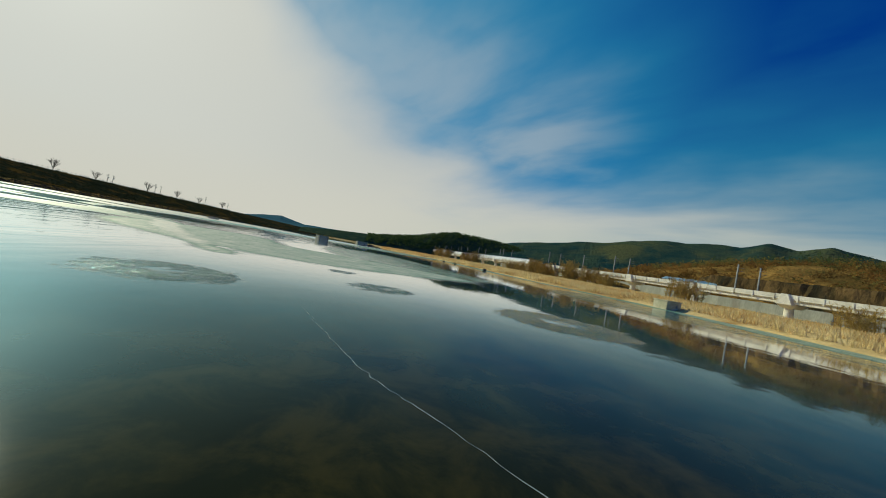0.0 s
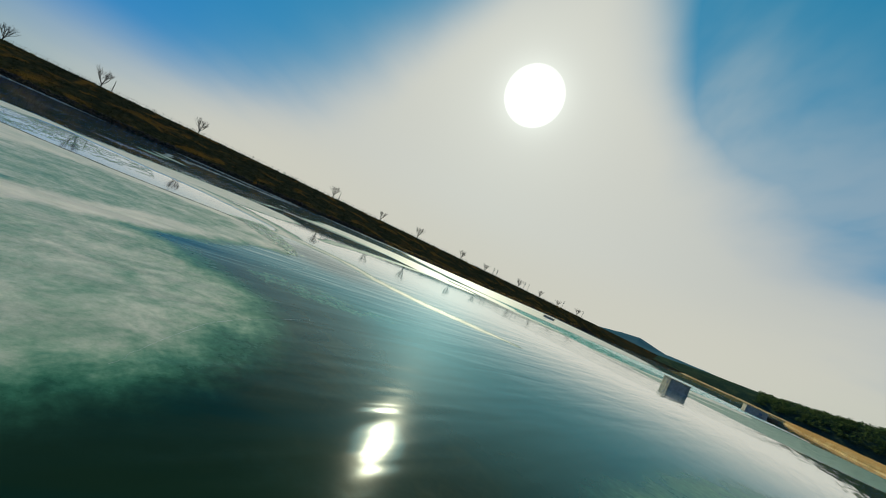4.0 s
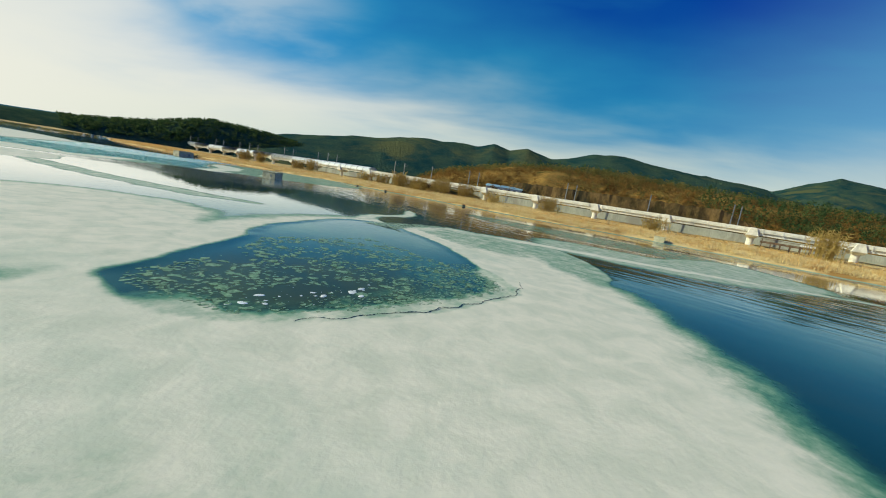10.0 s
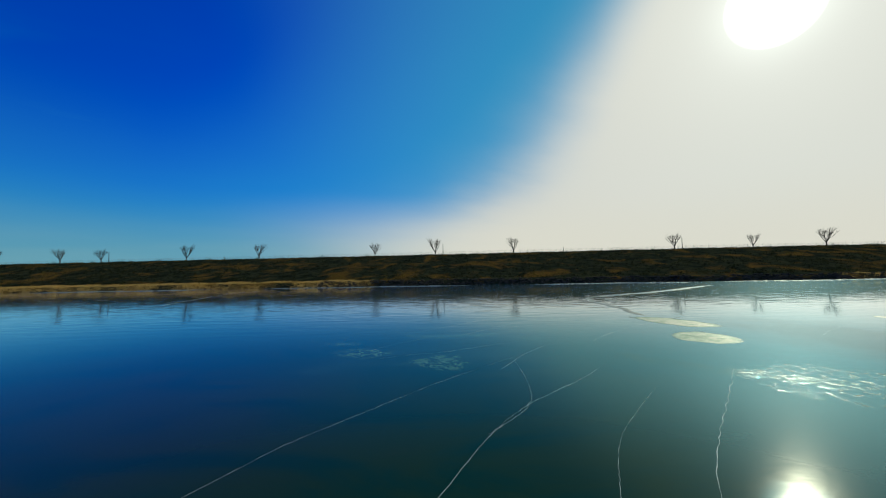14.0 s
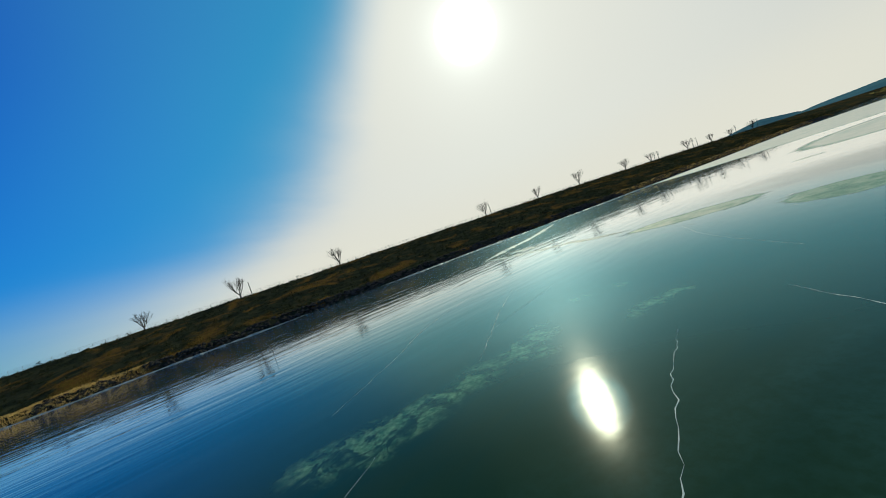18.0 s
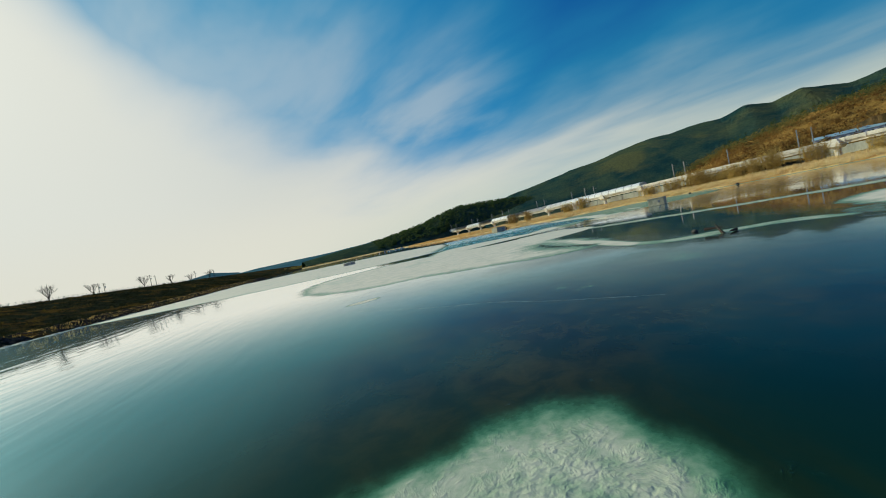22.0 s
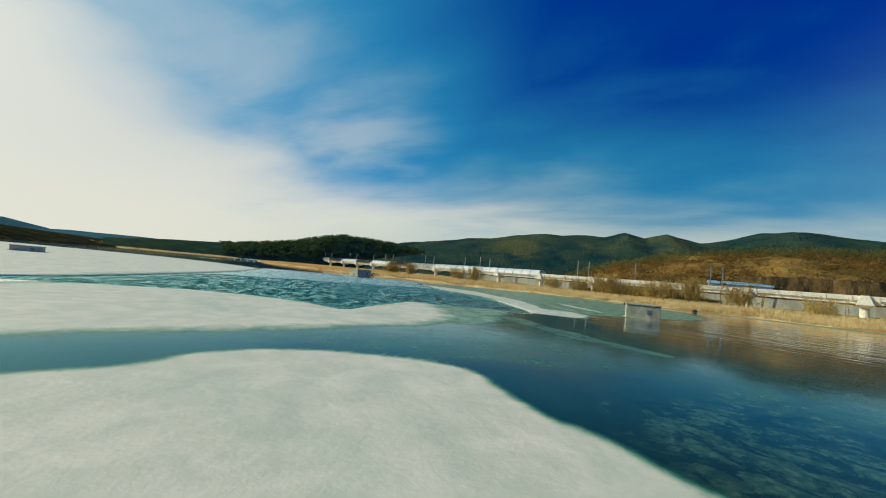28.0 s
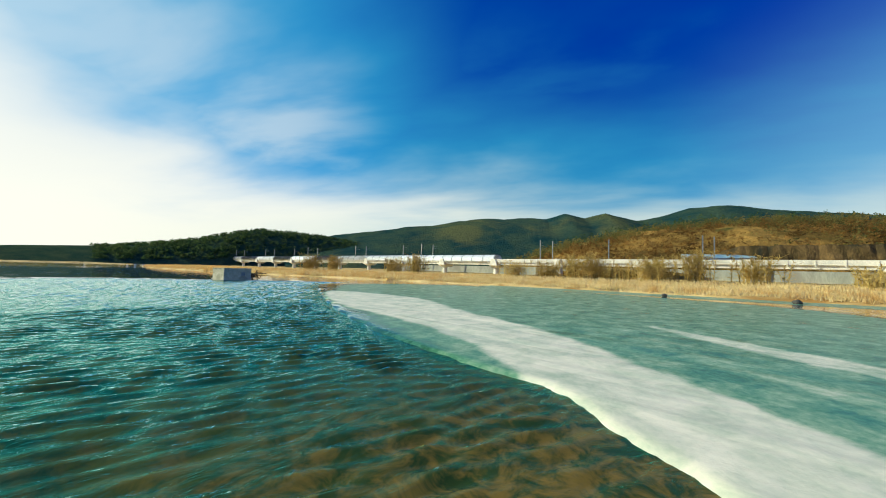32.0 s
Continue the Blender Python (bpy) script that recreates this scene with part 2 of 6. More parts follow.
def mesh_object(name, verts, faces, mat, parent=None, smooth=False):
    me = bpy.data.meshes.new(name)
    me.from_pydata([tuple(v) for v in verts], [], faces)
    if smooth:
        me.polygons.foreach_set("use_smooth", [True] * len(me.polygons))
    me.materials.append(mat)
    ob = new(name, me)
    if parent is not None:
        ob.parent = parent
    return ob

# ---- large structure: ground, river ----
def curve_at(table):
    xs, ys = [a for a, _ in table], [b for _, b in table]
    return lambda v: float(np.interp(v, xs, ys))


left_edge = curve_at([(-900, -230), (-200, -134), (-110, -122), (7, -107), (107, -90), (168, -84), (300, -83), (700, -80), (2500, -60)])
right_edge = curve_at([(-900, -205), (-600, -140), (-450, -70), (-350, -25), (-260, 20), (-180, 48), (-100, 68), (-50, 77), (-7, 82), (18, 85), (45, 77), (80, 76), (120, 73), (150, 67), (190, 57), (240, 45), (300, 38), (400, 38), (450, 66), (520, 240), (560, 330), (2500, 330)])
left_rise = curve_at([(0, -0.25), (0.8, 0.25), (3.5, 1.3), (10, 1.8), (13, 2.2), (54, 10.3), (59, 10.5), (67, 10.4), (92, 4.0), (3000, 4.0)])
right_rise = curve_at([(0, -0.2), (1.5, 0.3), (6, 0.7), (20, 1.0), (50, 1.3), (75, 1.7), (95, 2.4), (3000, 6.0)])
crest_x = lambda y: left_edge(y) - 59.0


def ground_z(x, y):
    l, r = left_edge(y), right_edge(y)
    rough = noise.noise((x * 0.13, y * 0.13, 0.0)) * 0.5 + noise.noise((x * 0.5, y * 0.5, 3.0)) * 0.2
    if x < l:
        d = l - x
        return left_rise(d) + rough * (0.15 if d < 2 or 56 < d < 68 else 0.7) * min(d / 3, 1)
    if x > r:
        d = x - r
        return right_rise(d) + rough * 0.5 * min(d / 3, 1)
    far = max(0.0, min(1.0, (y - 640) / 40))
    deep = min(1.0, min(x - l, r - x) / 4)
    return (-0.25 - 0.9 * deep) * (1 - far) + 1.4 * far


def build_ground(straw, earth, bed, field):
    lefts = [4000, 1800, 700, 300, 150, 110, 95, 83, 67, 63, 59, 56, 54, 53, 49, 44, 39, 34, 29, 24, 19, 15, 12, 10, 8, 6, 4.5, 3.5, 2.5, 1.6, 0.8, 0]
    rights = [0, 0.8, 1.6, 2.6, 4, 6, 9, 12, 16, 21, 27, 34, 42, 50, 60, 70, 82, 95, 130, 200, 350, 700, 1800, 4000]
    mids = [0.01, 0.03, 0.1, 0.25, 0.5, 0.75, 0.9, 0.97, 0.99]
    ys = [-4500, -2500, -1500, -900, -700, -560, -450, -370, -310, -260] + list(range(-220, 300, 4)) + list(range(305, 700, 12)) + [720, 800, 950, 1300, 2000, 3000, 4500]
    rows = []
    for y in ys:
        l, r = left_edge(y), right_edge(y)
        xs = [l - d for d in lefts] + [l + (r - l) * f for f in mids] + [r + d for d in rights]
        wob = noise.noise((0.0, y * 0.11, 7.0)) * 1.6
        rows.append([(x + (wob if abs(x - l) < 12 or abs(x - r) < 20 else 0), y, ground_z(x, y)) for x in xs])
    n = len(rows[0])
    faces = [(j * n + i, j * n + i + 1, (j + 1) * n + i + 1, (j + 1) * n + i) for j in range(len(rows) - 1) for i in range(n - 1)]
    ob = mesh_object("ground", [v for row in rows for v in row], faces, straw, smooth=True)
    for m in (earth, bed, field):
        ob.data.materials.append(m)
    kinds = []
    for j in range(len(rows) - 1):
        for i in range(n - 1):
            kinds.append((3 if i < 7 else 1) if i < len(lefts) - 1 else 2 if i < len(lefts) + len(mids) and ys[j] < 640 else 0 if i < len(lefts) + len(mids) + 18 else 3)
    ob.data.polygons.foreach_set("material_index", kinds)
    return tagged(ob, "river banks of dry straw grass and a brown levee slope with painted shade", "ground", kind="structure")


straw_ground = material("straw_ground", (0.64, 0.46, 0.19), (0.84, 0.65, 0.31), 5.0, 0.95, 0.8, 20, third=(0.36, 0.20, 0.06), bump_dist=0.15, spec=0.0)
# earth coloured near-black: the backlit slope's shade and bluish haze are in it
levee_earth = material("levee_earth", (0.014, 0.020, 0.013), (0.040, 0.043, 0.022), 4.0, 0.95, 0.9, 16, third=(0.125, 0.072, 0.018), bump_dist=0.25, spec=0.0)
river_bed = material("river_bed", (0.02, 0.018, 0.012), (0.06, 0.04, 0.02), 2.0, 0.9, 0.4)
field_ground = material("field_ground", (0.36, 0.29, 0.10), (0.52, 0.42, 0.16), 14.0, 0.95, 0.5, 20, third=(0.10, 0.11, 0.05))
build_ground(straw_ground, levee_earth, river_bed, field_ground)


# ---- the frozen river: one sheet; frost is where the ice is white and rough ----
def band(points, width):
    """The outline of a band along a line."""
    p = [Vector(v) for v in points]
    side = []
    for i, v in enumerate(p):
        d = (p[min(i + 1, len(p) - 1)] - p[max(i - 1, 0)]).normalized()
        w = width * (0.25 if i in (0, len(p) - 1) else 1.0) / 2
        side.append((v + Vector((-d.y, d.x)) * w, v - Vector((-d.y, d.x)) * w))
    return [a for a, _ in side] + [b for _, b in reversed(side)]


def oval(x, y, rx, ry, turn=0.0, n=14):
    c, s = math.cos(radians(turn)), math.sin(radians(turn))
    return [(x + rx * math.cos(a) * c - ry * math.sin(a) * s, y + rx * math.cos(a) * s + ry * math.sin(a) * c) for a in (2 * math.pi * k / n for k in range(n))]


POOL = [(-3.7, 13.5), (-2.3, 9.8), (-0.5, 8.7), (2.5, 7.9), (5.5, 7.6), (8.6, 7.8), (9.9, 9.3), (12.3, 13.7), (14.1, 17), (15.1, 20.9), (15.9, 24.8), (13.6, 26.8), (10.2, 25.9), (4.6, 22.5), (1.5, 18.5), (-1.8, 15.5)]
OPEN_WATER = [(-16.9, 92.7), (-12.2, 100.8), (-1.3, 128.3), (9.6, 162.4), (31.5, 156.1), (45.8, 146.8), (40, 141), (31.6, 122.8), (26.5, 109.7), (24.1, 101.6), (23.3, 95.9), (22.9, 93.2), (21.8, 91.4), (20.5, 89.4), (18.8, 86), (15.5, 82.4), (13.6, 84.3), (10.1, 86.3), (8.4, 88.3), (5.8, 87.1), (1.3, 82.9), (-0.2, 82.2), (-2.2, 86.4), (-7.4, 90.3)]
GRANULAR = [(-13.5, 53.9), (-14.4, 49.4), (-15.4, 46.7), (-15.8, 44.7), (-16.2, 43.2), (-17.4, 40), (-18.0, 38.4), (-18.8, 38.4), (-18.3, 41), (-17.1, 44), (-16.8, 45.1), (-16.3, 46.5), (-15.4, 48.4), (-14, 51.4)]
# outline, softness of its edge in metres
FROST = [
    ([(-6.2, 13.1), (-7.8, 11.1), (-7.6, 6.6), (-7.8, 3.2), (-5.4, -1), (0.1, -2.2), (3.9, -1.2), (8.7, 1), (14.7, 5), (17.6, 10.4), (22, 15.4), (23.5, 21.2), (21.7, 26.9), (10.2, 27.5), (0.6, 22.3), (-4.3, 15.4)], 2.0),
    ([(-10.7, 29.2), (-6.9, 34.5), (-1.1, 33.8), (3.1, 28.1), (1.5, 22.2), (-1.1, 16.7), (-4.7, 14.2), (-6.5, 17.8)], 1.6, 0.5),
    ([(12.8, 10.5), (13.6, 15.9), (14.3, 19.6), (14.8, 22.6), (15.3, 23.2), (18.5, 23.9), (21.2, 23.9), (23.2, 23.5), (24.3, 22.1), (24.7, 20.6), (26.3, 14.2), (19.8, 7.9), (14.4, 7)], 0.35, 0.04),
    (band([(13.4, 25.2), (15.3, 27.7), (17.2, 29.4), (19.6, 30.6), (22.4, 31.0), (25.1, 32.4), (27.7, 35.1), (29.8, 37.4)], 1.3), 0.7, 0.3),
    ([(40, 9.6), (45, 8.2), (50, 7.0), (54.6, 5.4), (55, 2.5), (48.1, -3.3), (41.4, -3.8), (30.9, 3.5), (27.2, 15), (34.9, 18.9)], 3.0, 0.1),
    ([(46, 9), (52, 7.5), (55.5, 5.5), (58.5, 9), (57, 14), (54, 25), (48, 40), (42, 30)], 3.0, -0.22),
    (band([(12.4, 82.7), (10.2, 79), (9.2, 75.5), (8.6, 72.5), (8.7, 69.5)], 0.9), 0.9, -0.25),
    (oval(-35.0, 23.8, 3.3, 1.55, 27), 1.0, 0.08),
    (oval(-28, 21.0, 2.0, 1.7, -15), 0.9, -0.05),
    (oval(-33.8, 43.2, 0.95, 0.45, 10), 0.2),
    ([(-13.6, 53.8), (-14, 49.7), (-15.1, 46.8), (-16.1, 43.8), (-20, 42.6), (-24.5, 46), (-28.5, 49.5), (-34, 52), (-38, 61.5), (-36, 76), (-24, 82), (-14, 74), (-10, 66), (-12, 58)], 2.4, 0.55),
    ([(-25.5, 72.7), (-10, 71.3), (-7, 72.4), (-5, 72.4), (-3, 71.4), (-1.6, 70.0), (-1.2, 68.9), (-1.9, 66.5), (-1.7, 64.6), (-4, 59.4), (-14, 56.3), (-28.3, 58.6)], 0.4),
    ([(-15, 89), (-7.4, 92), (-0.2, 84.6), (3.8, 85.4), (8.6, 89), (8.6, 85.5), (6.8, 81.8), (5.6, 79), (0.7, 76.8), (-7.8, 75.6), (-19.8, 75.7)], 2.0),
    ([(6.8, 84.5), (8.6, 88.8), (10.8, 89), (12.6, 86), (13.0, 83.6), (10.5, 81), (8, 79), (5, 77.5), (4.5, 80.5)], 2.6, -0.06),
    ([(-19.8, 92.6), (-12.7, 101.3), (0.1, 132.6), (5.8, 163.7), (-18.6, 219), (-83, 244.9), (-111.4, 159.7), (-68.4, 105)], 4.0, 0.6),
    ([(25.0, 91.0), (25.4, 90.5), (24.8, 90.1), (24.2, 90.5)], 0.3),
    ([(21.5, 90.5), (24, 96), (27.5, 106), (34, 122), (46, 140), (62, 132), (62, 96), (44, 82), (26, 83), (20.5, 86)], 5.0, -0.12),
    (oval(-13.5, 22.5, 1.6, 1.0, 60), 0.8, -0.3), (oval(-15.5, 24.2, 1.1, 0.7, 20), 0.7, -0.3), (oval(-18.5, 17.5, 2.4, 0.5, 50), 0.8, -0.45), (oval(-22, 14, 2.6, 0.4, 35), 0.7, -0.45), (oval(-12, 30, 2.2, 1.0, 80), 1.0, -0.3),
    ([(-16.1, 45), (-17.6, 38.6), (-21, 35.8), (-28, 38.5), (-33, 46), (-26, 49)], 3.0, -0.5),
    ([(-4.3, 74.3), (-3.0, 75.5), (1.1, 78.4), (7.0, 79.6), (7.3, 75.1), (5.6, 70.9), (4.4, 69.6), (3.0, 69.5)], 2.5, -0.38),
    (band([(-5.7, 62.8), (-3, 54.2), (-1.1, 48.5), (1.2, 43.7), (4.6, 37.3), (8, 33.6)], 2.0), 1.4, 0.1),
    (GRANULAR, 0.3, 0.55),
    (band([(-18.0, 39.6), (-18.2, 37.2), (-17.2, 35.9), (-15.4, 34.9), (-13.8, 33.4), (-13.6, 31.5)], 1.1), 0.7, 0.05),
    ([(34.6, 127), (28.4, 114), (27.0, 104.4), (25.2, 98), (22.4, 93.5), (20.3, 90.5), (18.9, 88.4), (17.7, 85.8), (16.2, 83.2), (18.5, 80.4), (22, 81.5), (23.6, 84.6), (22.6, 86.8), (24.8, 89.8), (27.4, 93.5), (30.5, 99), (33, 106), (37, 116)], 0.8, 0.35),
    (band([(36, 95.6), (33.4, 91.4), (31.4, 88.0), (29.8, 85.4)], 1.6), 0.8, 0.2),
    (band([(28.4, 90.6), (27.0, 88.2), (25.4, 85.4)], 0.8), 0.5, 0.0),
    ([(7, 64), (9, 79), (14, 83), (24, 84.5), (33, 80), (40, 70), (30, 60), (16, 57)], 6.0, -0.42),
    (band([(30, 84), (27, 78.5), (24, 73.5), (20, 69)], 1.2), 1.0, -0.42), (band([(42, 84), (38, 77), (33, 70)], 1.5), 1.2, -0.4),
    (band([(21.2, 23.1), (25.9, 18.4), (32.4, 7.2), (41.6, -5.9)], 2.4), 1.4),
]
for y0, y1, wide, most in ((-230, -40, 20, -0.22), (-230, -40, 9, -0.05), (-60, 20, 16, -0.3), (-60, 14, 4.5, 0.0), (14, 130, 6, -0.1)):
    ys = [y0 + (y1 - y0) * k / 6 for k in range(7)]
    FROST.append(([(right_edge(y) + 1.5, y) for y in ys] + [(right_edge(y) - wide * (0.8 + 0.3 * math.sin(y * 0.3)), y) for y in reversed(ys)], 3.0, most))
# submerged cloudy ice and broken plates frozen in: outline, softness
CLOUDED = [
    ([(14.9, 23.0), (17.7, 23.6), (20.6, 24.0), (23.4, 24.1), (23.2, 24.7), (21, 25.3), (17.3, 25.7), (13.8, 25.5)], 0.5, 2.2),
    ([(-24, -0.6), (-25.2, 0.8), (-25.4, 2.4), (-23.4, 3.4), (-22.2, 2.6), (-22.4, 1.0)], 0.7),
    ([(-26.9, -5.6), (-27.9, -4), (-27.6, -2.2), (-26.2, -1.6), (-25.2, -3)], 0.6),
    ([(-32.5, -0.4), (-32.4, 3.6), (-31.2, 3.9), (-31.1, 0.2)], 0.6),
    ([(-30.4, -6.6), (-30.3, -4.6), (-29.4, -4.6), (-29.5, -6.4)], 0.3),
    ([(-37, 15.6), (-36.8, 19.1), (-35.4, 20.8), (-34.2, 18.9), (-33.8, 17.6), (-34.8, 17.3), (-35.4, 17.2), (-35.7, 15.2)], 0.5),
    ([(29.4, 20.4), (29.2, 21.8), (29.4, 23.1), (29.8, 23.8), (30.7, 24.8), (31, 26.2), (31.9, 26.4), (32.3, 24.8), (32.2, 23.8), (32.0, 22.4), (31, 20.4)], 0.3, 1.6),
    ([(-32.5, 6.2), (-31.7, 6.9), (-31.2, 6.6), (-31.1, 5.4), (-30.7, 5.2), (-31.0, 4.6), (-31.8, 4.5), (-32.4, 5.2)], 0.3, 1.3),
    ([(-33.0, 6.3), (-32.1, 7.1), (-32.0, 6.2), (-32.5, 5.7)], 0.3, 0.6),
    ([(-30.3, 8.0), (-29.2, 9.4), (-29.7, 7.0)], 0.4, 0.8),
    ([(-21.6, 33.8), (-20.9, 32.8), (-22.1, 31.6), (-22.9, 32.5)], 0.4, 1.2),
    (oval(-32.85, 10.35, 0.22, 0.12, 20), 0.15, 1.2), (oval(-31.95, 10.1, 0.3, 0.14, -20), 0.15, 1.2), (oval(-32.6, 9.1, 0.3, 0.2, 50), 0.2, 1.2), (oval(-32.3, 13.6, 0.3, 0.1, 0), 0.15, 0.8), (oval(-27.6, 32.9, 0.35, 0.16, 30), 0.2, 0.8), (oval(-27.0, 32.0, 0.4, 0.15, 20), 0.2, 0.8), (oval(-26.0, 31.3, 0.35, 0.14, 40), 0.2, 0.8), (oval(-26.9, 30.6, 0.5, 0.13, 25), 0.2, 0.8), (oval(-28.0, 34.5, 0.4, 0.2, 10), 0.2, 0.6),
    ([(0.2, 65.8), (5.9, 66.2), (9, 63.3), (6, 61), (0.4, 61.5), (-2, 63.6)], 2.0, 0.35),
    ([(-3.2, 11.4), (-2.0, 9.8), (0.4, 9.1), (3.1, 8.2), (8.5, 7.9), (9.9, 10), (8.8, 13), (7, 12.6), (4.6, 10.8), (1.8, 9.9), (-0.4, 10.2), (-2.4, 12)], 0.5),
    ([(10.4, 19.3), (9.2, 17.8), (9.1, 18.9), (10.1, 20)], 0.5),
    ([(4.2, 21), (6.4, 20.4), (7.9, 22.8), (6.3, 23.8), (4.4, 22.8)], 0.6),
    ([(10.9, 21.4), (9.8, 20), (9.3, 21.4), (9.6, 22.4)], 0.5),
    ([(13.2, 20.1), (12.1, 21.2), (12.6, 22.4), (14.4, 22.7), (14.7, 21.4)], 0.25),
    ([(4.4, 83.2), (7.4, 82.2), (9.4, 82.5), (9.6, 80.2), (9.5, 78.2), (6, 78.6), (4.5, 80.4)], 1.2),
]
# sparkling grainy ice: x, y, half width, half depth, turn
GRAINY = [(-35.0, 23.8, 3.5, 1.7, 27), (-28, 21.0, 2.1, 1.8, -15), (-13.6, 24.2, 1.9, 2.9, 0), (-17.8, 19.2, 2.8, 3.6, 20), (-8.6, 25.6, 1.9, 1.6, 0)]
# clear dark ice cut into the sheets
CLEAR = [(15.1, 22.8), (18.0, 24.2), (21.0, 24.4), (22.6, 24.3), (25.5, 24.2), (26.5, 27.2), (23.8, 29.8), (20.2, 30.0), (17.7, 28.4), (16.5, 27.1), (16.0, 25.2)]
LEAD = [(-15.5, 53.5), (-16.6, 50.2), (-17.1, 48.4), (-17.3, 47.0), (-17.4, 45.3), (-17.4, 44.4), (-17.5, 42.6), (-18.1, 42.8), (-17.9, 44.8), (-18.0, 45.5), (-17.9, 46.6), (-18.1, 47.6), (-17.8, 48.8), (-17.0, 51.0)]
CRUMBLED = [(14.9, 23.0), (17.7, 23.6), (20.6, 24.0), (23.4, 24.1), (23.2, 24.7), (21, 25.3), (17.3, 25.7), (13.8, 25.5)]
# shallow places where the brown bed shows through: x, y, half width, half depth
SILTY = [(52, -20, 12, 11), (-25, 31, 15, 9), (-20, 41, 9, 5), (33, 21, 8, 5), (21.5, 27.2, 6, 4.5), (4, 70, 7, 4), (24, 77, 8, 5)]
RINGS = [(44.6, -14.7, 1.71), (49.6, -11.2, 1.17), (55.6, -12.7, 2.25), (47.7, -7, 0.72)]


def outline_distance(px, py, poly):
    """Signed distance to an outline, positive inside."""
    best, inside = np.full(px.shape, 1e9), np.zeros(px.shape, bool)
    for (x0, y0), (x1, y1) in zip(poly, poly[1:] + poly[:1]):
        dx, dy = x1 - x0, y1 - y0
        f = np.clip(((px - x0) * dx + (py - y0) * dy) / (dx * dx + dy * dy + 1e-9), 0, 1)
        best = np.minimum(best, (px - x0 - f * dx) ** 2 + (py - y0 - f * dy) ** 2)
        if dy:
            inside ^= ((y0 > py) != (y1 > py)) & (px < x0 + (py - y0) / dy * dx)
    return np.where(inside, 1, -1) * np.sqrt(best)


def area_distance(px, py, poly, margin=9.0):
    """The same over a grid, worked out only near the outline."""
    q = np.array(poly)
    x0, x1, y0, y1 = q[:, 0].min() - margin, q[:, 0].max() + margin, q[:, 1].min() - margin, q[:, 1].max() + margin
    i = np.nonzero((px[0] >= x0) & (px[0] <= x1))[0]
    j = np.nonzero((py[:, 0] >= y0) & (py[:, 0] <= y1))[0]
    out = np.full(px.shape, -margin)
    if len(i) and len(j):
        cut = (slice(j[0], j[-1] + 1), slice(i[0], i[-1] + 1))
        out[cut] = outline_distance(px[cut], py[cut], poly)
    return out


def rounded(poly, steps=4):
    """A closed smooth line through the points."""
    n, out = len(poly), []
    for i in range(n):
        a, b, c, d = (Vector(poly[(i + k) % n]) for k in (-1, 0, 1, 2))
        for s in range(steps):
            t = s / steps
            v = 0.5 * (2 * b + (c - a) * t + (2 * a - 5 * b + 4 * c - d) * t * t + (3 * b - a - 3 * c + d) * t ** 3)
            out.append((v.x, v.y))
    return out


def wavy(px, py, size, seed):
    """Cheap smooth variation over the plane, -1 to 1."""
    rng = np.random.RandomState(seed)
    out = np.zeros(px.shape)
    for k in range(6):
        a, ph, s = rng.uniform(0, 6.28), rng.uniform(0, 6.28), size * (0.5 + rng.rand())
        out += np.sin((px * np.cos(a) + py * np.sin(a)) * 6.28 / s + ph)
    return out / 6


def spaced(knots):
    out = []
    for (a, step), (b, _) in zip(knots, knots[1:]):
        n = max(1, round((b - a) / step))
        out += [a + (b - a) * k / n for k in range(n)]
    return np.array(out + [knots[-1][0]])


def grid_mesh(name, gx, gy, z, mat, attribute=None):
    nx, ny = len(gx), len(gy)
    px, py = np.meshgrid(gx, gy)
    co = np.stack([px, py, z], -1).reshape(-1, 3).astype(np.float32)
    i, j = np.meshgrid(np.arange(nx - 1), np.arange(ny - 1))
    a = (j * nx + i).ravel()
    quads = np.stack([a, a + 1, a + nx + 1, a + nx], 1).astype(np.int32)
    me = bpy.data.meshes.new(name)
    me.vertices.add(len(co))
    me.vertices.foreach_set("co", co.ravel())
    me.loops.add(quads.size)
    me.loops.foreach_set("vertex_index", quads.ravel())
    me.polygons.add(len(quads))
    me.polygons.foreach_set("loop_start", np.arange(0, quads.size, 4, dtype=np.int32))
    me.polygons.foreach_set("use_smooth", np.ones(len(quads), bool))
    for key, values in (attribute or {}).items():
        att = me.attributes.new(key, "FLOAT", "POINT")
        att.data.foreach_set("value", values.ravel().astype(np.float32))
    me.update(calc_edges=True)
    me.validate()
    me.materials.append(mat)
    return new(name, me)


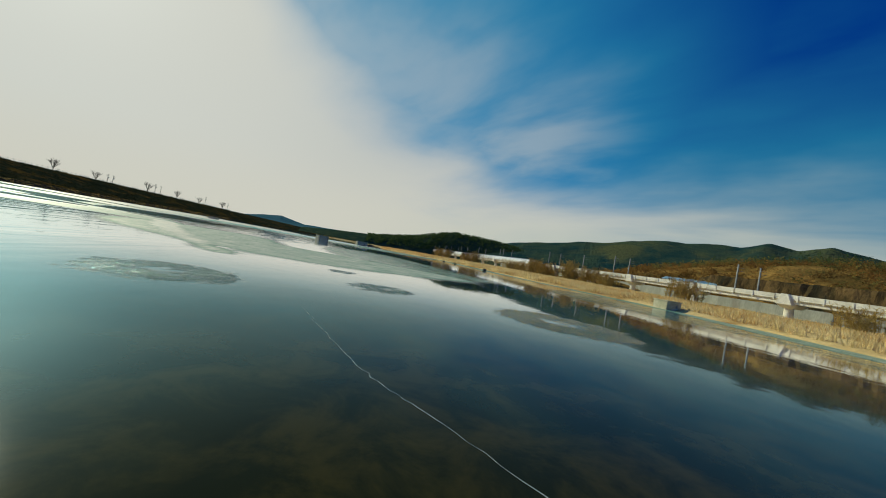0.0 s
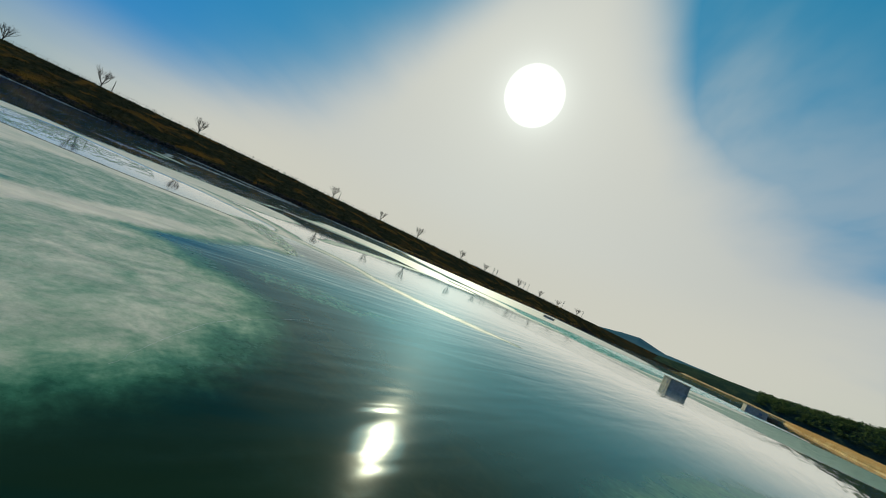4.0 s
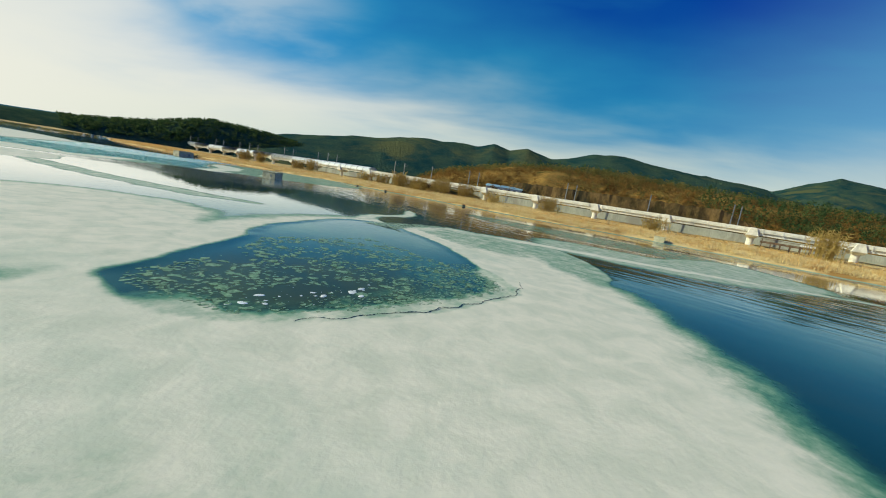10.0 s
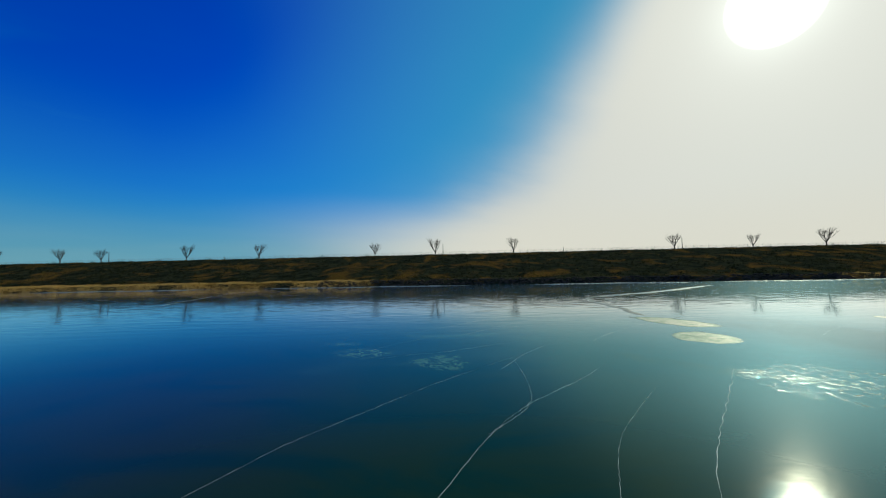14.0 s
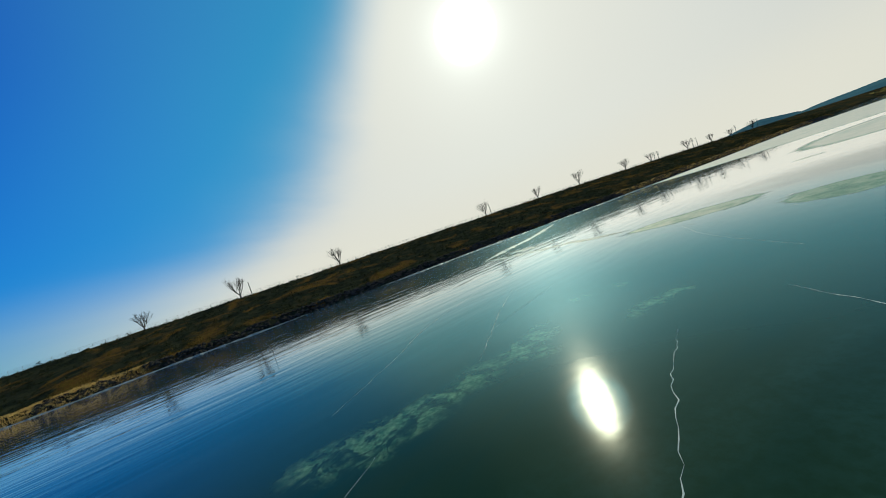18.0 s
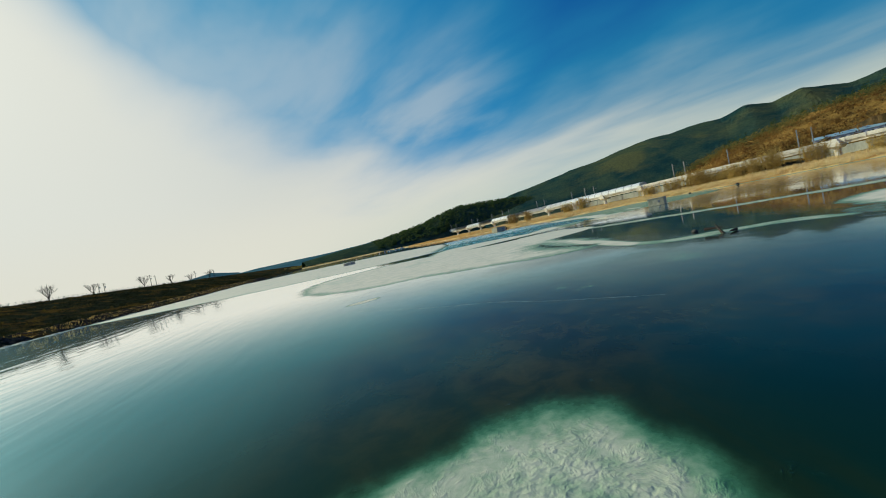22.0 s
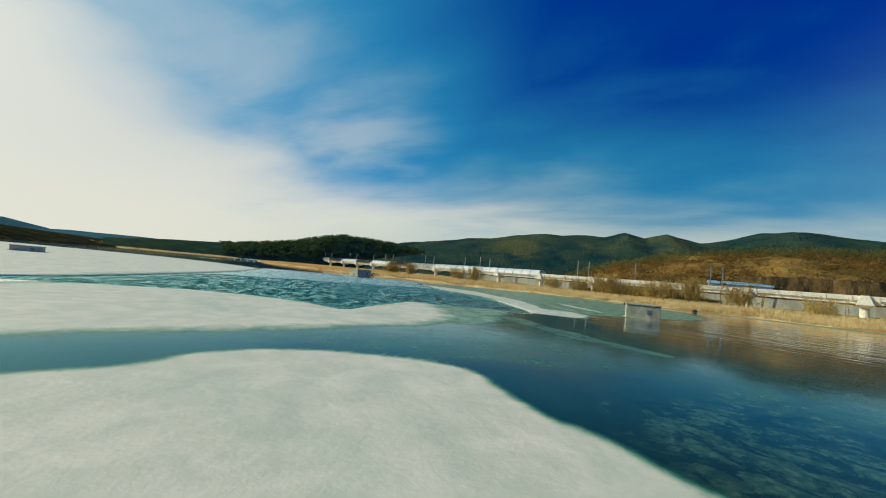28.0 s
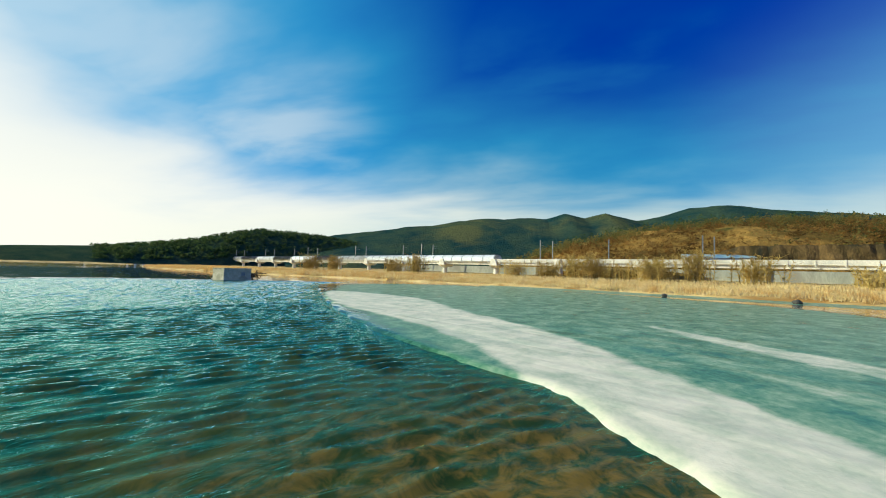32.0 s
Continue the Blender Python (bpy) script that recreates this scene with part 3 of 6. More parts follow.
def ice_material():
    m = bpy.data.materials.new("river_ice")
    m.use_nodes = True
    tree = m.node_tree
    tree.nodes.clear()
    make, put, math_, mix, span, noise_, stretch = node_kit(tree)
    pos = make("ShaderNodeNewGeometry").outputs["Position"]

    def painted(key):
        att = make("ShaderNodeAttribute")
        att.attribute_name = key
        return att.outputs["Fac"]

    edge, under, grain = painted("frost"), painted("clouded"), painted("grain")
    fine, mid = noise_(pos, 5.0, 5.0, 0.65), noise_(pos, 0.9, 6.0, 0.62, 0.5)
    grain = math_("ADD", grain, math_("MULTIPLY", math_("SUBTRACT", noise_(pos, 2.2, 5.0, 0.7, 0.5), 0.55), 3.5))
    ripple = noise_(stretch(pos, (1.0, 0.7, 1), (0, 0, radians(20))), 1.3, 2.0, 0.5, 0.4)
    axes = make("ShaderNodeSeparateXYZ")
    tree.links.new(pos, axes.inputs[0])
    lapping = math_("MULTIPLY", noise_(stretch(pos, (0.9, 0.16, 1), (0, 0, radians(8))), 1.0, 2.0, 0.5, 0.3), math_("ADD", span(axes.outputs[0], -26.0, -52.0, 0.0, 9.0), math_("MULTIPLY", span(axes.outputs[0], 12.0, 30.0, 0.0, 13.0), math_("MAXIMUM", span(axes.outputs[1], 30.0, 60.0), span(axes.outputs[0], 45.0, 37.0)))))
    wide = noise_(stretch(pos, (0.10, 0.035, 1), (0, 0, radians(12))), 1.0, 5.0, 0.6, 0.9)
    cloudy = noise_(stretch(pos, (1.0, 0.45, 1), (0, 0, radians(-35))), 0.22, 6.0, 0.6, 1.2)
    trapped = noise_(stretch(pos, (0.30, 1.1, 1), (0, 0, radians(38))), 0.9, 5.0, 0.62, 0.7)
    edge = math_("MAXIMUM", edge, span(trapped, 0.64, 0.76, -3.0, -0.2))
    tear = span(edge, -0.9, 0.1, 0.25, 1.0)
    ragged = math_("ADD", edge, math_("MULTIPLY", tear, math_("ADD", math_("MULTIPLY", math_("SUBTRACT", mid, 0.5), 0.7), math_("MULTIPLY", math_("SUBTRACT", fine, 0.5), 0.45))))
    white = span(ragged, -0.75, 0.75)
    # the bed showing through clear ice: dark water, brown weed and silt
    brown = painted("brown")
    deep = mix(span(cloudy, 0.34, 0.58), (0.003, 0.024, 0.018, 1), (0.010, 0.026, 0.010, 1))
    deep = mix(span(noise_(pos, 1.6, 5.0, 0.65, 0.6), 0.55, 0.82, 0.0, 0.35), deep, (0.010, 0.030, 0.018, 1))
    weed = mix(span(noise_(pos, 1.3, 6.0, 0.68, 0.5), 0.38, 0.66), (0.014, 0.014, 0.003, 1), (0.042, 0.034, 0.007, 1))
    deep = mix(span(math_("ADD", brown, math_("MULTIPLY", math_("SUBTRACT", cloudy, 0.5), 1.2)), 0.1, 0.9, 0.0, 0.95), deep, weed)
    milky = math_("MULTIPLY", span(math_("ADD", wide, math_("MULTIPLY", math_("SUBTRACT", cloudy, 0.5), 0.6)), 0.54, 0.82), span(fine, 0.3, 0.65, 0.25, 0.75))
    deep = mix(math_("MULTIPLY", milky, span(brown, 0.0, 0.7, 0.5, 0.06)), deep, (0.035, 0.10, 0.095, 1))
    silt, teal = painted("silt"), painted("teal")
    deep = mix(math_("MULTIPLY", teal, span(cloudy, 0.2, 0.7, 0.9, 0.6)), deep, (0.004, 0.044, 0.046, 1))
    deep = mix(math_("MULTIPLY", silt, span(cloudy, 0.3, 0.6, 0.55, 0.95)), deep, (0.050, 0.056, 0.008, 1))
    # cloudy plates frozen in under the surface
    cells = make("ShaderNodeTexVoronoi")
    cells.feature = "DISTANCE_TO_EDGE"
    wobble = make("ShaderNodeVectorMath", operation="ADD")
    tree.links.new(pos, wobble.inputs[0])
    shove = make("ShaderNodeCombineXYZ")
    put(shove.inputs[0], math_("MULTIPLY", fine, 0.5)), put(shove.inputs[1], math_("MULTIPLY", mid, 1.1))
    tree.links.new(shove.outputs[0], wobble.inputs[1])
    tree.links.new(wobble.outputs[0], cells.inputs["Vector"])
    cells.inputs["Scale"].default_value = 2.6
    plates = math_("MULTIPLY", span(cells.outputs["Distance"], 0.0, 0.30), span(mid, 0.36, 0.66))
    chunk = span(noise_(pos, 1.5, 6.0, 0.62, 0.9), 0.46, 0.55)
    blotch = math_("MULTIPLY", math_("MAXIMUM", math_("MULTIPLY", plates, 0.8), chunk), span(noise_(pos, 6.5, 4.0, 0.6, 0.4), 0.25, 0.6, 0.35, 1.0))
    shown = math_("MULTIPLY", span(math_("ADD", under, math_("MULTIPLY", math_("SUBTRACT", mid, 0.5), 2.0)), -0.5, 0.9), math_("ADD", math_("MULTIPLY", blotch, 0.8), span(under, 1.0, 2.4, 0.0, 0.35), 0.0, True))
    deep = mix(shown, deep, mix(span(fine, 0.35, 0.7), (0.035, 0.11, 0.05, 1), (0.17, 0.29, 0.14, 1)))
    snow = mix(span(mid, 0.25, 0.75), (0.58, 0.58, 0.45, 1), (0.77, 0.715, 0.57, 1))
    snow = mix(span(fine, 0.55, 0.85, 0.0, 0.15), snow, (0.33, 0.45, 0.36, 1))
    snow = mix(span(noise_(stretch(pos, (0.22, 0.12, 1), (0, 0, radians(30))), 1.0, 5.0, 0.62, 0.8), 0.50, 0.78, 0.0, 0.5), snow, (0.34, 0.46, 0.35, 1))
    sparkle = math_("MULTIPLY", span(grain, -0.3, 0.4), span(noise_(pos, 7.0, 3.0, 0.6, 0.4), 0.42, 0.6))
    cover = math_("MAXIMUM", white, math_("MULTIPLY", sparkle, 0.10))
    b = make("ShaderNodeBsdfPrincipled")
    pale = mix(span(cover, 0.0, 0.45), deep, (0.075, 0.24, 0.135, 1))
    put(b.inputs["Base Color"], mix(span(cover, 0.22, 0.95), pale, snow))
    clear_rough = math_("ADD", span(mid, 0.3, 0.75, 0.012, 0.035), math_("MULTIPLY", milky, 0.12))
    n_rough = make("ShaderNodeMix")
    put(n_rough.inputs[0], math_("MAXIMUM", cover, math_("MULTIPLY", sparkle, 0.08))), put(n_rough.inputs[2], clear_rough), put(n_rough.inputs[3], 0.24)
    put(b.inputs["Roughness"], span(cover, 0.0, 0.5, 0.12, 0.55))
    put(b.inputs["Specular IOR Level"], span(cover, 0.0, 0.9, 0.02, 0.07))
    bump = make("ShaderNodeBump")
    bump.inputs["Distance"].default_value = 0.03
    put(bump.inputs["Strength"], math_("MAXIMUM", span(cover, 0.0, 1.0, 0.10, 0.42), math_("MULTIPLY", span(grain, -0.3, 0.4), 0.45)))
    put(bump.inputs["Height"], math_("ADD", math_("ADD", math_("MULTIPLY", fine, span(cover, 0.02, 0.5, 0.06, 1.0)), math_("ADD", math_("MULTIPLY", ripple, 0.9), lapping)), math_("MULTIPLY", span(grain, -0.3, 0.4), math_("MULTIPLY", noise_(pos, 8.0, 2.0, 0.5, 0.3), 3.0))))
    tree.links.new(bump.outputs[0], b.inputs["Normal"])
    finish_gloss(tree, make, put, b, bump, n_rough.outputs[0], math_("MULTIPLY", math_("MULTIPLY", span(cover, 0.0, 0.5, 1.0, 0.12), span(cover, 0.55, 0.95, 1.0, 0.2)), math_("MULTIPLY", span(silt, 0.0, 1.0, 1.0, 0.7), span(brown, 0.2, 0.9, 1.0, 0.55))), mix(span(cover, 0.1, 0.6), (0.02, 0.42, 0.55, 1), (1, 1, 1, 1)), 1.27, scatter=mix(span(cover, 0.0, 0.6), (0.0125, 0.0220, 0.0290, 1), (0, 0, 0, 1)))
    return m


def finish_gloss(tree, make, put, body, bump, rough, amount, tint, ior, whitening=(0.21, 0.62), scatter=None):
    """A clear glossy skin over the body, stronger at grazing angles, and a faint wide sheen from bubbles in the ice."""
    gloss, fres, both = make("ShaderNodeBsdfGlossy"), make("ShaderNodeFresnel"), make("ShaderNodeMixShader")
    blend = make("ShaderNodeMix", blend_type="MIX")
    half = make("ShaderNodeMath", "MULTIPLY")
    tree.links.new(fres.outputs[0], half.inputs[0])
    tree.links.new(fres.outputs[0], half.inputs[1])
    white = make("ShaderNodeMapRange", interpolation="SMOOTHSTEP")
    tree.links.new(fres.outputs[0], white.inputs[0])
    white.inputs[1].default_value, white.inputs[2].default_value = whitening
    tree.links.new(white.outputs[0], blend.inputs[0])
    put(blend.inputs[6], tint)
    blend.inputs[7].default_value = (1, 1, 1, 1)
    tree.links.new(blend.outputs[2], gloss.inputs["Color"])
    put(gloss.inputs["Roughness"], rough)
    fres.inputs["IOR"].default_value = ior
    for n in (gloss, fres):
        tree.links.new(bump.outputs[0], n.inputs["Normal"])
    glance = make("ShaderNodeMath", "ADD", clamp=True)
    tree.links.new(fres.outputs[0], glance.inputs[0])
    tree.links.new(half.outputs[0], glance.inputs[1])
    steep = make("ShaderNodeMapRange", interpolation="SMOOTHSTEP")
    tree.links.new(fres.outputs[0], steep.inputs[0])
    steep.inputs[1].default_value, steep.inputs[2].default_value, steep.inputs[3].default_value = 0.015, 0.13, 0.35
    faded, share = make("ShaderNodeMath", "MULTIPLY"), make("ShaderNodeMath", "MULTIPLY")
    tree.links.new(glance.outputs[0], faded.inputs[0])
    tree.links.new(steep.outputs[0], faded.inputs[1])
    tree.links.new(faded.outputs[0], share.inputs[0])
    put(share.inputs[1], amount)
    tree.links.new(share.outputs[0], both.inputs[0])
    tree.links.new(body.outputs[0], both.inputs[1])
    tree.links.new(gloss.outputs[0], both.inputs[2])
    out = make("ShaderNodeOutputMaterial")
    tree.links.new(both.outputs[0], out.inputs[0])
    if scatter is not None:
        sheen, total = make("ShaderNodeBsdfGlossy"), make("ShaderNodeAddShader")
        flat_view, dim = make("ShaderNodeMapRange", interpolation="SMOOTHSTEP"), make("ShaderNodeMix", blend_type="MIX")
        tree.links.new(fres.outputs[0], flat_view.inputs[0])
        flat_view.inputs[1].default_value, flat_view.inputs[2].default_value = 0.015, 0.22
        tree.links.new(flat_view.outputs[0], dim.inputs[0])
        dim.inputs[6].default_value = (0, 0, 0, 1)
        put(dim.inputs[7], scatter)
        tree.links.new(dim.outputs[2], sheen.inputs["Color"])
        sheen.inputs["Roughness"].default_value = 0.50
        tree.links.new(both.outputs[0], total.inputs[0])
        tree.links.new(sheen.outputs[0], total.inputs[1])
        tree.links.new(total.outputs[0], out.inputs[0])


def build_ice():
    gx = spaced([(-260, 6), (-75, 0.6), (-42, 0.26), (36, 0.6), (92, 8), (340, 8)])
    gy = spaced([(-900, 25), (-240, 3), (-45, 0.6), (-8, 0.26), (96, 0.6), (128, 1.5), (170, 10), (700, 10)])
    px, py = np.meshgrid(gx, gy)
    frost = np.full(px.shape, -3.0)
    jag = wavy(px, py, 1.6, 1) * 0.18 + wavy(px, py, 4.5, 2) * 0.4
    for poly, soft, *most in FROST:
        frost = np.maximum(frost, np.minimum((area_distance(px, py, rounded(poly)) + jag * min(1.0, soft)) / soft, most[0] if most else 3.0))
    grain = np.full(px.shape, -1.0)
    for x, y, r in RINGS:
        d = np.hypot(px - x, py - y) + jag * 0.3
        grain = np.maximum(grain, 0.9 - np.abs(d - r * 0.62) / (r * 0.38))
        frost = np.maximum(frost, np.minimum(0.6 - np.abs(d - r * 0.62) / (r * 0.38), -0.38))
    for x, y, rx, ry, turn in GRAINY:
        grain = np.maximum(grain, np.minimum(area_distance(px, py, oval(x, y, rx, ry, turn)) / 1.5 + jag * 1.6 - 0.1, 1.0 if x < -25 else -0.05))
    grain = np.maximum(grain, np.clip((area_distance(px, py, GRANULAR) + jag * 0.3) / 0.5 + 0.1, -1, 0.7))
    clouded = np.full(px.shape, -3.0)
    for poly, soft, *most in CLOUDED:
        clouded = np.maximum(clouded, np.minimum((area_distance(px, py, rounded(poly)) + jag) / soft, most[0] if most else 1.0))
    pool = area_distance(px, py, rounded(POOL)) + jag * 0.6
    lead = area_distance(px, py, LEAD) + jag * 0.5 + wavy(px, py, 0.8, 9) * 0.3
    clear = area_distance(px, py, rounded(CLEAR)) + jag * 0.8
    frost = np.minimum(frost, -clear / 0.3)
    # thin green ice on both sides of the lead, but for the granular band
    beside = area_distance(px, py, GRANULAR) + jag * 0.3
    frost = np.minimum(frost, np.where(beside > -0.15, 3, -0.12 + 0.24 * np.clip(-lead - 0.3, 0, 9) + jag * 0.4))
    frost = np.clip(np.minimum(np.minimum(frost, -pool / 0.34 - 0.1), -lead / 0.15), -3, 3)
    # a pale broken rim inside the pool's near edge
    rim = np.minimum((0.8 + jag * 1.5 + wavy(px, py, 0.9, 51) * 0.35 - pool) / 0.45, (11.2 - py) / 1.2)
    frost = np.maximum(frost, np.where(pool > -0.4, np.clip(rim, -3, 0.16), -3))
    # the sheet is thin and green towards the clear ice downstream of the pool
    thin = np.hypot((px + 5.6) / 3.4, (py - 2.5) / 8.0) + jag * 0.7 + wavy(px, py, 3.0, 61) * 0.2
    frost = np.minimum(frost, np.where(pool > -0.4, 3, 0.02 + 0.9 * np.clip(thin - 0.15, 0, 3)))
    thin = np.hypot((px - 20) / 6, (py - 18) / 7) + jag * 0.5
    frost = np.minimum(frost, np.where(pool > -1.5, 3, 0.06 + 1.2 * np.clip(thin - 0.6, 0, 3)))
    brown = np.zeros(px.shape)
    for x, y, rx, ry in SILTY:
        brown = np.maximum(brown, 1.15 - np.hypot((px - x) / rx, (py - y) / ry) + jag * 0.25)
    water = area_distance(px, py, rounded(OPEN_WATER)) + jag * 0.6
    z = -0.32 * np.clip(water / 0.25, 0, 1) - 0.03 * np.clip(pool / 0.5, 0, 1)
    ob = grid_mesh("river_ice", gx, gy, z, ice_material(), {"frost": frost, "clouded": clouded, "grain": grain, "teal": np.clip(pool / 1.5, 0, 1), "silt": np.clip(pool / 1.5, 0, 1) * np.clip(1.7 - np.hypot((px - 0.5) / 4.2, (py - 11.5) / 3.6) + jag * 0.3, 0, 1), "brown": np.clip(brown, 0, 1)})
    return tagged(ob, "frozen river, dark clear ice with white frosted sheets and bands", "ice", kind="structure")


def water_material():
    m = bpy.data.materials.new("open_water")
    m.use_nodes = True
    tree = m.node_tree
    tree.nodes.clear()
    make, put, math_, mix, span, noise_, stretch = node_kit(tree)
    pos = make("ShaderNodeNewGeometry").outputs["Position"]
    b = make("ShaderNodeBsdfPrincipled")
    weed = noise_(pos, 1.3, 6.0, 0.7, 0.5)
    bed = mix(span(weed, 0.40, 0.58), (0.008, 0.046, 0.028, 1), (0.045, 0.066, 0.018, 1))
    gap = make("ShaderNodeVectorMath", operation="DISTANCE")
    tree.links.new(pos, gap.inputs[0])
    gap.inputs[1].default_value = (18.5, 88.0, -0.05)
    # golden weed where the water is shallow, by the ice downstream
    shoal = span(math_("ADD", gap.outputs["Value"], math_("MULTIPLY", weed, 4.0)), 13.0, 5.0)
    bed = mix(span(noise_(pos, 2.4, 5.0, 0.7, 0.4), 0.50, 0.74, 0.0, 0.5), bed, (0.105, 0.072, 0.018, 1))
    gold = mix(span(noise_(pos, 1.7, 6.0, 0.72, 0.6), 0.40, 0.64), (0.022, 0.046, 0.014, 1), (0.17, 0.115, 0.026, 1))
    put(b.inputs["Base Color"], mix(shoal, bed, gold))
    b.inputs["Roughness"].default_value, b.inputs["Specular IOR Level"].default_value = 0.6, 0.0
    bump = make("ShaderNodeBump")
    bump.inputs["Strength"].default_value, bump.inputs["Distance"].default_value = 0.55, 0.06
    put(bump.inputs["Height"], noise_(stretch(pos, (2.2, 5.2, 1), (0, 0, radians(-24))), 1.0, 5.0, 0.62, 0.6))
    finish_gloss(tree, make, put, b, bump, 0.03, 1.0, (0.07, 0.60, 0.54, 1), 1.333, (0.35, 0.95))
    return m


def build_water():
    gx = spaced([(-20, 0.13), (28, 0.35), (52, 1)])
    gy = spaced([(80, 0.10), (116, 0.25), (166, 1)])
    px, py = np.meshgrid(gx, gy)
    z = np.full(px.shape, -0.07)
    rng = np.random.RandomState(4)
    calm = np.clip(area_distance(px, py, rounded(OPEN_WATER)) / 1.6, 0.12, 1.0) * (0.85 + 0.4 * wavy(px, py, 6.0, 41))
    for k in range(14):
        a, s = radians(70 + rng.uniform(-24, 24)), rng.uniform(0.28, 0.62)
        z += 0.0185 * s * calm * np.sin((px * np.cos(a) + py * np.sin(a)) * 6.28 / s + rng.uniform(0, 6.28) + wavy(px, py, 9, k) * 1.5)
    ob = grid_mesh("open_water", gx, gy, z, water_material())
    return tagged(ob, "rippled open water, dark green with brown weed showing", "water", kind="structure")


build_ice()
build_water()


# ---- hills, seen all round as ridges ----
def ridge(name, table, near, far, mat, label, rough=0.06, base=2.0, steps=260, rows=9):
    """A ridge whose crest stands at the given heights (degrees above the river, by bearing)."""
    a0, a1 = table[0][0], table[-1][0]
    height = curve_at(table)
    verts, faces = [], []
    for i in range(steps + 1):
        az = a0 + (a1 - a0) * i / steps
        top = far * math.tan(radians(height(az)))
        s, c = math.sin(radians(az)), math.cos(radians(az))
        for j in range(rows + 1):
            f = j / rows
            up = math.sin(min(f / 0.8, 1.0) * math.pi / 2) if f <= 0.8 else 1 - (f - 0.8) / 0.2 * 0.7
            d = near + (far - near) * f / 0.8
            v = Vector((s * d, c * d, 0))
            bumpy = noise.fractal(v * (7.0 / far), 1.0, 2.0, 5) * rough * top * (1.0 if f < 0.75 else 0.35)
            verts.append((v.x, v.y, base * (1 - f) + top * up + bumpy))
    n = rows + 1
    for i in range(steps):
        for j in range(rows):
            faces.append((i * n + j, i * n + j + 1, (i + 1) * n + j + 1, (i + 1) * n + j))
    ob = mesh_object(name, verts, faces, mat, smooth=True)
    return tagged(ob, label, "hill", kind="structure")


hill_brush = material("hill_brush", (0.13, 0.085, 0.026), (0.40, 0.24, 0.066), 22, 0.95, 0.9, 14, third=(0.06, 0.065, 0.022), bump_dist=1.5, spec=0.0)
hill_green = material("hill_green", (0.020, 0.066, 0.072), (0.080, 0.125, 0.075), 38, 0.95, 1.0, 16, third=(0.15, 0.16, 0.070), bump_dist=6.0, spec=0.0)
hill_pine = material("hill_pine", (0.036, 0.072, 0.046), (0.085, 0.115, 0.056), 12, 0.95, 0.9, 14, bump_dist=2.0, spec=0.0)
# the haze of distance is put into this paler, bluer colour
hill_haze = material("hill_haze", (0.045, 0.12, 0.15), (0.08, 0.17, 0.19), 160, 0.95, 0.4, 12, bump_dist=6.0, spec=0.0)
BANK_HILL = [(40, 0.3), (44, 1.8), (47.5, 3.2), (53, 4.3), (57.5, 5.2), (62, 5.7), (68, 6.0), (73, 5.9), (78, 5.5), (83, 5.1), (90, 4.6), (100, 4.2), (109, 4.0), (116, 4.0), (124, 4.4), (136, 3.6), (145, 4.4), (151, 4.2), (160, 4.0), (164, 2.6), (168, 0.6)]
ridge("hill_bank", [v for v in BANK_HILL if v[0] <= 100], 190, 330, hill_brush, "hillside of orange-brown brush and bare trees above the railway", 0.10)
slope_straw = material("slope_straw", (0.38, 0.28, 0.12), (0.56, 0.43, 0.20), 9.0, 0.95, 0.8, 20, third=(0.34, 0.29, 0.11), bump_dist=0.4, spec=0.0)
ridge("hill_straw", [v for v in BANK_HILL if v[0] >= 100], 262, 400, slope_straw, "bank of dry straw grass rising below the pines", 0.05)
GREEN_HILL = [(18, 2.32), (24, 4.05), (28, 4.73), (33, 5.6), (39, 6.37), (44, 6.95), (48.2, 7.24), (51.5, 7.14), (54.1, 7.72), (56.4, 7.14), (58.9, 7.91), (62.6, 6.95), (65, 7.24), (68.2, 8.3), (71.5, 8.4), (76, 7.72), (80, 7.14), (85.4, 6.27), (92, 5.02), (100, 3.09)]
EAST_HILL = [(76, 5.5), (82, 6.6), (88.7, 5.6), (91.5, 6.9), (93.9, 7.7), (96, 7.3), (100, 6.2), (104.3, 5.3), (109, 4.4), (112.1, 3.7), (118, 2.0)]
ridge("hill_green", GREEN_HILL, 380, 570, hill_green, "range of wooded green hills", 0.05)
ridge("hill_east", EAST_HILL, 900, 1500, hill_green, "hazy green mountain upstream", 0.05)
ridge("hill_wood", [(-8, 0.9), (-2.6, 1.4), (3, 1.7), (6, 2.1), (10.3, 2.9), (13, 3.7), (15.5, 4.2), (19, 4.1), (22.2, 3.9), (26.9, 3.3), (32, 2.0), (36, 0.8)], 420, 470, hill_pine, "low hill covered in dark pine wood", 0.06)
# the farthest ridges take the colour with haze mixed in
ridge("hill_low", [(-30, 0.2), (-18, 0.6), (-11, 1.05), (-5, 1.2), (0, 1.3), (4, 1.5), (8, 1.8), (14, 1.8), (24, 1.2)], 1000, 1700, hill_haze, "distant low wooded hills with haze in their colour", 0.08)
ridge("hill_blue", [(-27, 0.3), (-21, 0.9), (-18, 1.4), (-15.6, 1.7), (-12.5, 1.1), (-11, 0.3)], 2400, 3200, hill_haze, "distant mountain coloured blue as by haze", 0.04)
ridge("hill_behind", [(160, 0.4), (172, 0.7), (182, 0.6), (194, 0.7), (204, 1.2), (210, 0.8), (225, 0.5), (250, 0.3)], 900, 1600, hill_haze, "distant low hills upstream", 0.08)


# ---- railway viaduct on the far bank ----
LINE = [(204, -290), (185, -172), (165.5, -47), (146, 78), (136, 140), (127, 200), (118, 270), (105, 385), (84, 510), (52, 660), (0, 860)]


